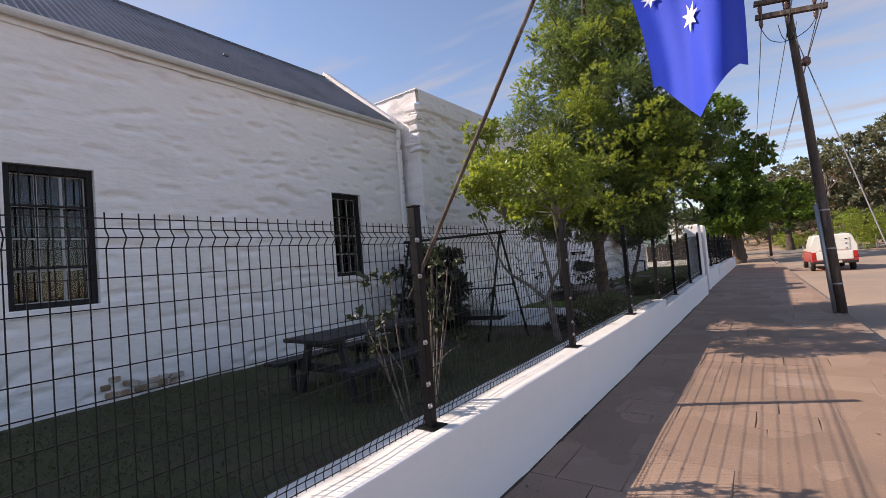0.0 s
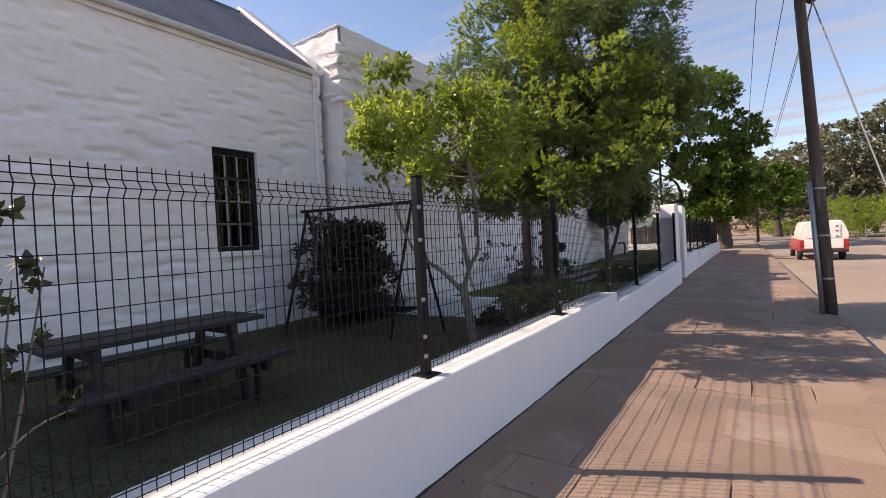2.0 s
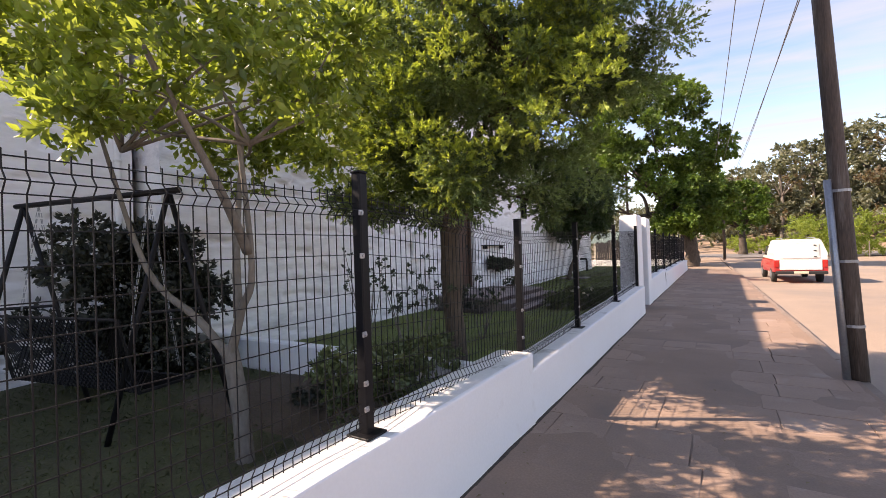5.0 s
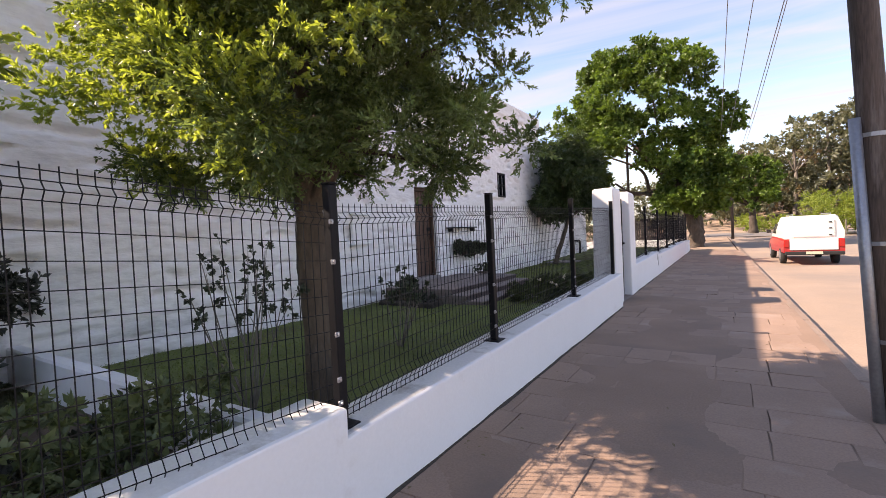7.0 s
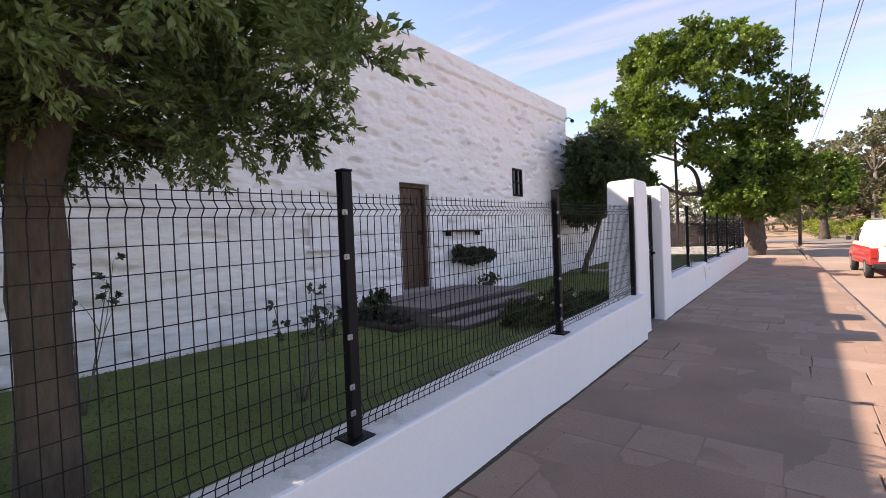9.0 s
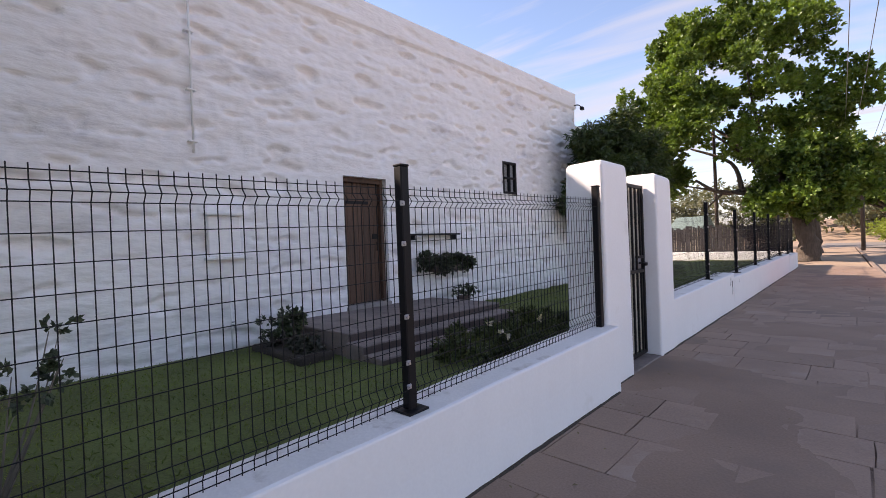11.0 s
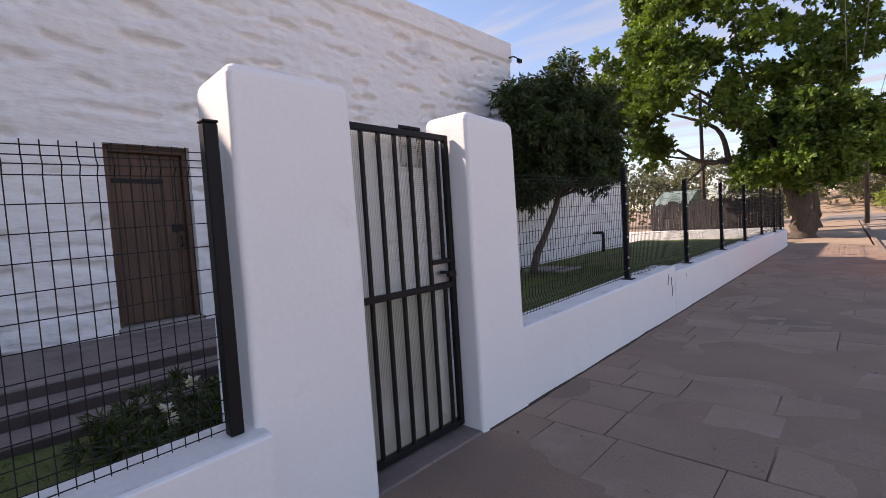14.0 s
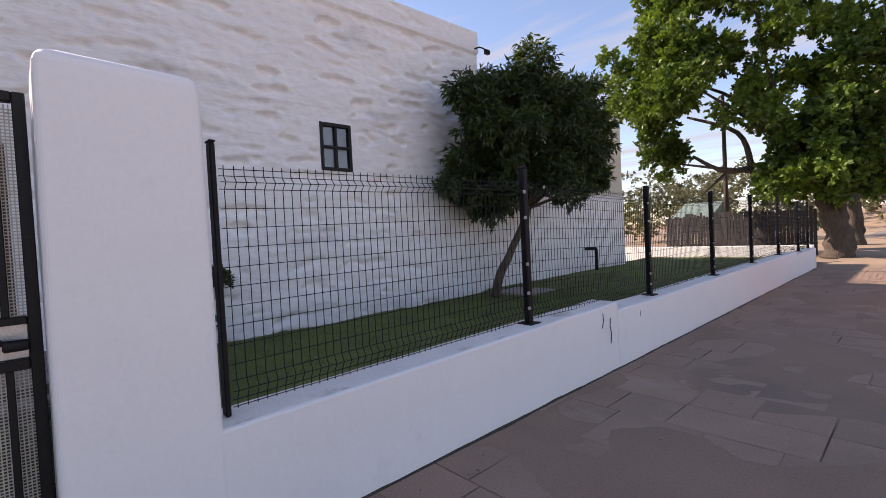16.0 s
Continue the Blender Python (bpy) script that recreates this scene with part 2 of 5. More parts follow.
# fresh tips with sunlight put into their paler colour
L_YEWSUNTIP = leaf_material("sunlit_fresh_yew_tips", (0.15, 0.205, 0.04), (0.42, 0.50, 0.12), glow=0.42, tuft=2.0)
L_CITRUS = leaf_material("glossy_citrus_leaves", (0.085, 0.125, 0.03), (0.34, 0.41, 0.11), 0.3, 0.52)
L_OAK = leaf_material("oak_leaves", (0.022, 0.048, 0.009), (0.165, 0.265, 0.045), 0.45, 0.3, 0.55, 0.4)
L_MANGO = leaf_material("dark_drooping_leaves", (0.025, 0.045, 0.015), (0.075, 0.115, 0.035), 0.35, 0.25)
L_BUSH = leaf_material("dark_shrub_leaves", (0.018, 0.022, 0.018), (0.055, 0.06, 0.045), 0.5, 0.2)
L_ROSE = leaf_material("rose_leaves", (0.018, 0.028, 0.016), (0.065, 0.088, 0.038), 0.5, 0.06)
L_HEDGE = leaf_material("bed_plant_leaves", (0.045, 0.065, 0.03), (0.19, 0.23, 0.11), 0.45, 0.3, 2.5)
L_COVER = leaf_material("ground_cover_leaves", (0.028, 0.042, 0.014), (0.10, 0.13, 0.042), 0.5, 0.25, 2.0)
# olive blades for the worn lawn, shade included in the colour
L_SHADEDGRASS = leaf_material("shaded_olive_grass", (0.032, 0.042, 0.014), (0.085, 0.10, 0.035), 0.6, 0.3)
L_GRASS = leaf_material("grass_blades", (0.06, 0.09, 0.018), (0.18, 0.23, 0.05), 0.6, 0.35)
L_WOODS = leaf_material("eucalyptus_foliage", (0.075, 0.085, 0.055), (0.20, 0.205, 0.13), 0.6, 0.25)
L_DRY = leaf_material("dry_brown_foliage", (0.10, 0.075, 0.045), (0.20, 0.15, 0.09), 0.7, 0.25)
L_REEDS = leaf_material("bright_green_reeds", (0.13, 0.19, 0.03), (0.28, 0.34, 0.07), 0.6, 0.4)
L_PETAL = leaf_material("pale_petals", (0.6, 0.55, 0.55), (0.8, 0.78, 0.75), 0.6, 0.3)

for m in (M_BLACK, M_IRON, M_DARKWOOD):
    m.node_tree.nodes["Principled BSDF"].inputs["Specular IOR Level"].default_value = 0.22


# ---- builders ----
def mesh_of(name, verts, faces, mat, smooth=False):
    me = bpy.data.meshes.new(name)
    me.from_pydata(verts, [], faces)
    me.materials.append(mat)
    if smooth:
        me.shade_smooth()
    return me


def part(name, bm, mat, parent=None, label="", smooth=False):
    """One bmesh as one mesh object under a thing or a part."""
    me = bpy.data.meshes.new(name)
    bmesh.ops.recalc_face_normals(bm, faces=bm.faces)
    bm.to_mesh(me)
    bm.free()
    me.materials.append(mat)
    if smooth:
        me.shade_smooth()
    ob = new(name, me)
    if parent is not None:
        ob.parent = parent
        ob.matrix_parent_inverse = parent.matrix_basis.inverted()
    return tagged(ob, label)


def shared(name, me, m, parent):
    """One more object on a mesh that alike pieces share."""
    ob = new(name, me)
    ob.matrix_basis = m
    ob.parent = parent
    ob.matrix_parent_inverse = parent.matrix_basis.inverted()
    return ob


def thing(name, label, category, at=(0, 0, 0), group="", kind=""):
    ob = new(name)
    ob.location = at
    ob.matrix_basis = Matrix.Translation(at)
    ob.empty_display_size = 0.1
    return tagged(ob, label, category, group, kind)


def box(bm, x0, x1, y0, y1, z0, z1, bevel=0.0, m=None, seg=1):
    got = bmesh.ops.create_cube(bm, size=1)
    vs = got["verts"]
    bmesh.ops.scale(bm, vec=(x1 - x0, y1 - y0, z1 - z0), verts=vs)
    bmesh.ops.translate(bm, vec=((x0 + x1) / 2, (y0 + y1) / 2, (z0 + z1) / 2), verts=vs)
    if bevel:
        es = list({e for v in vs for e in v.link_edges})
        r = bmesh.ops.bevel(bm, geom=es, offset=bevel, segments=seg, affect="EDGES", profile=0.5)
        vs = list({v for f in r["faces"] for v in f.verts} | {v for v in vs if v.is_valid})
    if m is not None:
        bmesh.ops.transform(bm, matrix=m, verts=vs)
    return vs


def tube(bm, pts, radii, n=8, cap=True):
    """A tapered tube along a line of points."""
    pts = [Vector(p) for p in pts]
    if not hasattr(radii, "__len__"):
        radii = [radii] * len(pts)
    rings = []
    side = None
    for i, p in enumerate(pts):
        d = (pts[min(i + 1, len(pts) - 1)] - pts[max(i - 1, 0)]).normalized()
        if side is None:
            side = d.orthogonal().normalized()
        side = (side - d * side.dot(d)).normalized()
        up = d.cross(side)
        rings.append([bm.verts.new(p + (side * math.cos(2 * math.pi * k / n) + up * math.sin(2 * math.pi * k / n)) * radii[i]) for k in range(n)])
    for a, b in zip(rings, rings[1:]):
        for k in range(n):
            bm.faces.new((a[k], a[(k + 1) % n], b[(k + 1) % n], b[k]))
    if cap:
        bm.faces.new(rings[0][::-1])
        bm.faces.new(rings[-1])


def bent(pts, steps=6, wobble=0.0, rnd=None):
    """A smooth line through a few points, with some wobble."""
    pts = [Vector(p) for p in pts]
    out = []
    for i in range(len(pts) - 1):
        p0, p1, p2, p3 = pts[max(i - 1, 0)], pts[i], pts[i + 1], pts[min(i + 2, len(pts) - 1)]
        for k in range(steps):
            t = k / steps
            q = 0.5 * (2 * p1 + (p2 - p0) * t + (2 * p0 - 5 * p1 + 4 * p2 - p3) * t * t + (3 * p1 - p0 - 3 * p2 + p3) * t ** 3)
            if wobble and rnd and (i or k):
                q = q + Vector((rnd.gauss(0, wobble), rnd.gauss(0, wobble), rnd.gauss(0, wobble)))
            out.append(q)
    return out + [pts[-1]]


def blades(name, at, tan, nrm, length, aspect, mat):
    """Many small folded leaves, each two triangles, about points with a direction and a face each."""
    n = len(at)
    tan = tan / (np.linalg.norm(tan, axis=1)[:, None] + 1e-9)
    nrm = nrm - tan * (tan * nrm).sum(1)[:, None]
    nrm = nrm / (np.linalg.norm(nrm, axis=1)[:, None] + 1e-9)
    bit = np.cross(nrm, tan)
    ln = length[:, None]
    v = np.empty((n, 4, 3))
    v[:, 0] = at - tan * ln * 0.5
    v[:, 1] = at + bit * ln * aspect * 0.5 + nrm * ln * 0.10
    v[:, 2] = at + tan * ln * 0.5
    v[:, 3] = at - bit * ln * aspect * 0.5 + nrm * ln * 0.10
    base = np.arange(n)[:, None] * 4
    tri = np.concatenate([base + np.array([0, 1, 2]), base + np.array([0, 2, 3])], 1).reshape(-1)
    me = bpy.data.meshes.new(name)
    me.vertices.add(4 * n)
    me.vertices.foreach_set("co", v.reshape(-1))
    me.loops.add(6 * n)
    me.loops.foreach_set("vertex_index", tri.astype(np.int32))
    me.polygons.add(2 * n)
    me.polygons.foreach_set("loop_start", np.arange(0, 6 * n, 3, dtype=np.int32))
    me.update(calc_edges=True)
    me.materials.append(mat)
    return me


def leaf_mesh(name, at, out, size, aspect, mat, rng, droop=0.0, spread=0.9):
    """Loose leaves at points with a main direction each."""
    n = len(at)
    nrm = out + rng.normal(0, spread, (n, 3)) * 0.8
    nrm[:, 2] += 0.35
    tan = rng.normal(0, 1, (n, 3)) + out * 0.7
    tan[:, 2] -= droop
    nrm /= np.linalg.norm(nrm, axis=1)[:, None] + 1e-9
    tan -= nrm * (tan * nrm).sum(1)[:, None]
    return blades(name, at, tan, nrm, size * rng.uniform(0.6, 1.25, n), aspect, mat)


def foliage(name, clumps, per, size, aspect, mat, seed, parent=None, droop=0.0, shell=0.3, spread=0.75, flat=0.85, tuft=14, up=0.25):
    """Leaves on twigs that fan out from clumps (centre, radius); per leaves on a usual clump, tuft of them on a twig."""
    rng = np.random.default_rng(seed)
    rmean = sum(r * r for _, r in clumps) / len(clumps)
    root, tip, way = [], [], []
    for c, r in clumps:
        k = max(2, int(per * r * r / rmean / tuft))
        d = rng.normal(0, 1, (k, 3))
        d /= np.linalg.norm(d, axis=1)[:, None]
        d[:, 2] += up
        d /= np.linalg.norm(d, axis=1)[:, None]
        d[:, 2] *= flat
        root.append(np.array(c) + d * r * shell)
        tip.append(np.array(c) + d * r * rng.uniform(0.72, 1.12, k)[:, None])
        way.append(d)
    root, tip, way = (np.repeat(np.concatenate(a), tuft, 0) for a in (root, tip, way))
    n = len(root)
    along = (rng.random(n) ** 0.6)[:, None]
    tan = way + rng.normal(0, spread, (n, 3))
    tan[:, 2] -= droop
    tan /= np.linalg.norm(tan, axis=1)[:, None] + 1e-9
    nrm = rng.normal(0, 0.7, (n, 3)) + way * 0.4
    nrm[:, 2] += 0.5
    ln = size * rng.uniform(0.6, 1.2, n)
    at = root + (tip - root) * along + tan * ln[:, None] * 0.5
    ob = new(name, blades(name, at, tan, nrm, ln, aspect, mat))
    if parent is not None:
        ob.parent = parent
        ob.matrix_parent_inverse = parent.matrix_basis.inverted()
    return ob


def crown(centre, radii, count, rmin, rmax, seed, low=-1.0, cone=0.0, hollow=0.35):
    """Clumps spread through an uneven crown, thick near its outside."""
    rnd = random.Random(seed)
    got = []
    while len(got) < count:
        d = Vector((rnd.gauss(0, 1), rnd.gauss(0, 1), rnd.gauss(0, 1))).normalized()
        if d.z < low:
            continue
        f = (hollow + (1 - hollow) * rnd.random() ** 0.5) * (0.86 + 0.22 * noise.noise(d * 2.2 + Vector((seed, 0, 0))))
        p = Vector((d.x * radii[0], d.y * radii[1], d.z * radii[2])) * f
        if cone:
            s = 1 - cone * (p.z / radii[2] + 1) / 2
            p.x *= s; p.y *= s
        got.append((tuple(Vector(centre) + p), rnd.uniform(rmin, rmax)))
    return got


def limbs_to(tree, start, clumps, count, radius, mat, seed, name="limb"):
    """Tapered limbs from the top of a trunk out to some of the clumps."""
    rnd = random.Random(seed)
    for c, r in rnd.sample(clumps, min(count, len(clumps))):
        bm = bmesh.new()
        s, e = Vector(start), Vector(c)
        mid = s.lerp(e, 0.5) + Vector((rnd.uniform(-0.1, 0.1), rnd.uniform(-0.1, 0.1), rnd.uniform(-0.05, 0.12))) * (e - s).length
        line = bent([s, mid, e], 4)
        tube(bm, line, [radius * (1 - 0.85 * i / (len(line) - 1)) for i in range(len(line))], 6)
        part(name, bm, mat, tree, smooth=True)


# ---- ground, road, pavement ----
def kerb_x(y):
    return 1.45 - 0.025 * y


def sheet(name, x0, x1, y0, y1, z, mat, nx, ny, label, category, rough=0.0, height=None):
    vs, fs = [], []
    for j in range(ny + 1):
        for i in range(nx + 1):
            y = y0 + (y1 - y0) * j / ny
            a = x0(y) if callable(x0) else x0
            b = x1(y) if callable(x1) else x1
            x = a + (b - a) * i / nx
            h = height(x, y) if height else z
            vs.append((x, y, h + rough * noise.noise((x * 0.9, y * 0.9, 3.1))))
    for j in range(ny):
        for i in range(nx):
            k = j * (nx + 1) + i
            fs.append((k, k + 1, k + nx + 2, k + nx + 1))
    return tagged(new(name, mesh_of(name, vs, fs, mat, True)), label, category, kind="structure")


def lawn_z(x, y):
    low = 0.16 - 0.11 * max(0.0, min(1.0, (y - 8.6) / 1.2))
    return low + 0.12 * max(0.0, min(1.0, (y - 22) / 8))


sheet("ground", -900, 900, -900, 1500, -0.17, M_DIRT, 30, 40, "sandy brown ground reaching the horizon", "ground")
sheet("road", lambda y: kerb_x(y) + 0.1, 7.6, -40, 58, -0.11, M_ROAD, 10, 60, "sun-bleached sandy tarred road beside the kerb", "road", 0.02)
sheet("side_road", -2.5, 60, 60, 76, -0.10, M_ASPHALT, 12, 6, "grey tarred cross street at the far end", "road", 0.02)
sheet("verge", -1.6, lambda y: kerb_x(y) - 0.16, 34.9, 60, -0.012, M_DIRT, 8, 30, "trodden dirt verge under the oak trees", "ground", 0.02)
sheet("neighbour_yard", -30, -1.6, 34.7, 60, -0.03, M_DIRT, 12, 16, "bare dirt yard behind the low wall", "ground", 0.03)
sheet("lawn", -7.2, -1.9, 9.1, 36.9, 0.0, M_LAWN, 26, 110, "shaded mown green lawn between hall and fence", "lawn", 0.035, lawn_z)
sheet("lawn_cottage", -7.2, -1.9, -9, 9.1, 0.0, M_SHADEDLAWN, 26, 72, "thin worn olive lawn before the cottage, shade painted in", "lawn", 0.035, lawn_z)

sheet("garden_bed", -5.4, -1.95, 7.5, 9.1, 0.0, M_BED, 20, 12, "brown soil bed before the low garden wall", "soil", 0.03, lambda x, y: lawn_z(x, y) + 0.05 * min(1.0, (y - 7.5) * 3) - 0.03 - 0.05 * max(0.0, min(1.0, (-4.6 - x) * 2)))

# the bed under the slabs, which fills the joints unevenly
vs, fs = [], []
for j in range(470):
    for i in range(29):
        y = -12 + 0.1 * j
        x = -1.75 + (kerb_x(y) - 0.05 + 1.75) * i / 28
        vs.append((x, y, 0.0006 + 0.045 * min(0.0, noise.noise((x * 1.1, y * 0.9, 5)) + 0.04) + 0.0012 * noise.noise((x * 3.4, y * 3.4, 2))))
for j in range(469):
    for i in range(28):
        a = j * 29 + i
        fs.append((a, a + 1, a + 30, a + 29))
pavement = tagged(new("pavement", mesh_of("pavement", vs, fs, M_JOINT, True)), "brown worn slab pavement with half-filled joints", "pavement", kind="structure")

# ---- fence wall ----
FX = -1.79


def wall_run(name, y0, y1, z0, z1, xo, xi, label, seed):
    """A plastered low wall with a soft top edge and a slightly uneven face."""
    n = max(2, int((y1 - y0) / 0.12))
    vs, fs = [], []
    prof = lambda h: [(xo + 0.0, -0.15), (xo + 0.004, 0.0), (xo - 0.004, h * 0.5), (xo, h - 0.015), (xo - 0.004, h - 0.006), (xo - 0.02, h),
                      (xi + 0.05, h + 0.004), (xi + 0.012, h - 0.01), (xi, h - 0.05), (xi, -0.15)]
    for j in range(n + 1):
        y = y0 + (y1 - y0) * j / n
        h = z0 + (z1 - z0) * j / n + 0.008 * noise.noise((y * 1.7, seed, 0))
        for k, (x, z) in enumerate(prof(h)):
            w = 0.008 * noise.noise((y * 1.3, z * 2, seed + x)) + 0.004 * noise.noise((y * 7, z * 7, seed))
            vs.append((x + w, y, z + 0.4 * w))
    m = 10
    for j in range(n):
        for k in range(m - 1):
            a = j * m + k
            fs.append((a, a + m, a + m + 1, a + 1))
    fs.append(tuple(range(m)))
    fs.append(tuple(range(n * m + m - 1, n * m - 1, -1)))
    me = mesh_of(name, vs, fs, M_WALLPAINT)
    me.materials.append(M_WALLTOP)
    for j in range(n):
        for k in (5, 6):
            me.polygons[j * (m - 1) + k].material_index = 1
    return tagged(new(name, me), label, "wall", kind="structure")


RUNS = [(-12.0, 9.20, 0.605, 0.635, -1.60, -1.96), (9.20, 16.38, 0.475, 0.625, -1.605, -1.96), (18.48, 22.37, 0.63, 0.69, -1.702, -2.04),
        (22.37, 31.9, 0.60, 0.64, -1.70, -2.04), (31.9, 34.75, 0.57, 0.58, -1.70, -2.04)]
for i, (a, b, h0, h1, xo, xi) in enumerate(RUNS):
    wall_run("wall_fence_%d" % (i + 1), a, b, h0, h1, xo, xi, "low white plastered wall under the mesh fence", i * 7.3)


def wall_top(y):
    for a, b, h0, h1, _, _ in RUNS:
        if a <= y <= b:
            return h0 + (h1 - h0) * (y - a) / (b - a)
    return 0.6


def pillar(y0, y1, name):
    """A thick white gate pillar, tapering a little, with soft edges and a rounded top."""
    bm = bmesh.new()
    yc, w, d = (y0 + y1) / 2, (y1 - y0) / 2, 0.212
    rings = [(-0.1, 0.0), (0.0, 0.0), (0.4, 0.002), (0.8, 0.004), (1.2, 0.006), (1.6, 0.008), (2.0, 0.011), (2.15, 0.013), (2.2, 0.016), (2.225, 0.024), (2.24, 0.036), (2.248, 0.06)]
    prev = None
    for z, inset in rings:
        ring, a, b, r = [], d - inset, w - inset, 0.03
        for sx, sy, start in ((1, 1, 0), (-1, 1, 90), (-1, -1, 180), (1, -1, 270)):
            for k in range(6):
                t = radians(start + 18 * k)
                x, y = sx * (a - r) + r * math.cos(t), sy * (b - r) + r * math.sin(t)
                q = 0.005 * noise.noise((x * 3 + y0, y * 3, z * 2.2))
                ring.append(bm.verts.new((-1.905 + x + q, yc + y + q, z + (0.02 * noise.noise((y * 3, x * 3, y0)) if z > 2.1 else 0))))
        n = len(ring)
        if prev:
            for k in range(n):
                bm.faces.new((prev[k], prev[(k + 1) % n], ring[(k + 1) % n], ring[k]))
        prev = ring
    bm.faces.new(prev)
    ob = part(name, bm, M_WALLPAINT)
    return tagged(ob, "thick white plastered gate pillar with rounded top", "gate pillar", "gate pillars")


pillar(16.35, 17.0, "gate_pillar")
pillar(17.92, 18.51, "gate_pillar")

# soil gathered along the foot of the wall
vs, fs = [], []
for k in range(620):
    y = -3 + 0.061 * k
    xo = -1.6 if y < 16.38 else -1.7
    wdt = 0.018 + 0.03 * max(0.0, noise.noise((y * 1.1, 3, 0)) + 0.5 * noise.noise((y * 5, 1, 0)))
    vs += [(xo - 0.02, y, 0.02 + 0.01 * noise.noise((y * 4, 0, 0))), (xo + wdt * 0.5, y, 0.008), (xo + wdt, y, -0.004)]
for k in range(619):
    if 16.9 < vs[3 * k][1] < 17.95 or abs(vs[3 * k][1] - 16.38) < 0.1:
        continue
    a = 3 * k
    fs += [(a, a + 3, a + 4, a + 1), (a + 1, a + 4, a + 5, a + 2)]
tagged(new("dirt_strip", mesh_of("dirt_strip", vs, fs, M_SOIL_DIMROOM, True)), "dark soil gathered along the wall foot", "soil", kind="structure")
crack = thing("wall_crack", "dark hairline cracks in the white wall", "crack", (-1.7, 22.1, 0.3), kind="structure")
for line in ([(22.05, 0.62), (22.06, 0.55), (22.03, 0.47)], [(22.2, 0.55), (22.19, 0.46), (22.215, 0.4), (22.20, 0.29)], [(22.9, 0.52), (22.905, 0.46)]):
    bm = bmesh.new()
    tube(bm, [(-1.6995, y, z) for y, z in line], 0.0045, 4)
    part("crack_line", bm, M_SOIL_DIMROOM, crack)

# ---- mesh fence ----
def post_at(y, x, z, h=1.345):
    t = thing("fence_post", "black square steel fence post with silver clamps", "fence post", (x, y, z), "fence posts")
    bm = bmesh.new()
    s = 0.013 if y == 18.57 else 0.03
    box(bm, x - 0.03, x + 0.03, y - s, y + s, z, z + h, 0.006)
    part("post", bm, M_BLACK, t)
    bm = bmesh.new()
    box(bm, x - 0.033, x + 0.033, y - s - 0.003, y + s + 0.003, z + h, z + h + 0.012, 0.004)
    part("cap", bm, M_BLACK, t)
    if y not in (16.28, 18.57):
        bm = bmesh.new()
        box(bm, x - 0.075, x + 0.075, y - 0.075, y + 0.075, z - 0.004, z + 0.01, 0.003)
        part("base_plate", bm, M_BLACK, t)
    for k in () if y in (16.28, 18.57) else (0.14, 0.27, 0.52, 0.92, 1.14):
        bm = bmesh.new()
        box(bm, x + 0.026, x + 0.038, y - 0.046, y - 0.014, z + k - 0.014, z + k + 0.014, 0.004)
        tube(bm, [(x + 0.038, y - 0.032, z + k), (x + 0.047, y - 0.032, z + k)], 0.008, 6)
        part("clamp", bm, M_CLAMP, t, "silver clamp")
    return t


def wire_v(h):
    """One upright wire with its folds near the top and the foot."""
    bm = bmesh.new()
    pts = [(0, 0, 0.0), (0, 0, 0.045), (0.028, 0, 0.095), (0, 0, 0.145), (0, 0, h - 0.12), (0.03, 0, h - 0.087), (0, 0, h - 0.054), (0, 0, h)]
    tube(bm, pts, 0.0025, 4)
    me = bpy.data.meshes.new("upright_wire")
    bm.to_mesh(me); bm.free()
    me.materials.append(M_BLACK)
    return me


def wire_h(length):
    bm = bmesh.new()
    tube(bm, [(0, 0, 0), (0, length, 0)], 0.0027, 4)
    me = bpy.data.meshes.new("cross_wire")
    bm.to_mesh(me); bm.free()
    me.materials.append(M_BLACK)
    return me


PANEL_H = 1.222
V_WIRE = wire_v(PANEL_H)


def panel(y0, y1, x, z0, z1):
    t = thing("mesh_panel", "black welded wire mesh fence panel with folded top", "fence panel", (x, y0, z0), "mesh fence panels")
    n = round((y1 - y0) / 0.05)
    slope = (z1 - z0) / (y1 - y0)
    for i in range(n):
        y = (i + 0.5) * 0.05
        if y < y1 - y0 - 0.02:
            shared("upright_wire", V_WIRE, Matrix.Translation((x, y0 + y, z0 + slope * y + 0.02)), t)
    me = wire_h(y1 - y0)
    lean = Matrix.Rotation(math.atan(slope), 4, "X")
    heights = [0.012, 0.047, 0.095, 0.143] + [PANEL_H - 0.12 - 0.0975 * k for k in range(9, -1, -1)] + [PANEL_H - 0.054, PANEL_H - 0.087, PANEL_H - 0.02]
    for k, z in enumerate(heights):
        dx = 0.03 if k in (2, len(heights) - 2) else 0.004
        shared("cross_wire", me, Matrix.Translation((x + dx, y0, z0 + z + 0.02)) @ lean, t)


PX, QX = -1.745, -1.865
P_POSTS = [-2.9, -0.35, 2.16, 4.64, 7.16, 9.30, 11.25, 13.78, 16.28]
Q_POSTS = [18.57, 21.06, 23.57, 26.03, 28.42, 30.8, 33.2, 34.65]
for ys, x in ((P_POSTS, PX), (Q_POSTS, QX)):
    for y in ys:
        post_at(y, x, wall_top(y))
    for a, b in zip(ys, ys[1:]):
        za, zb = wall_top(a + 0.05), wall_top(b - 0.05)
        if a == 7.17:
            zb = 0.635
        if a == 9.30:
            za = wall_top(9.4)
        panel(a + 0.032, b - 0.032, x - 0.012, za, zb)

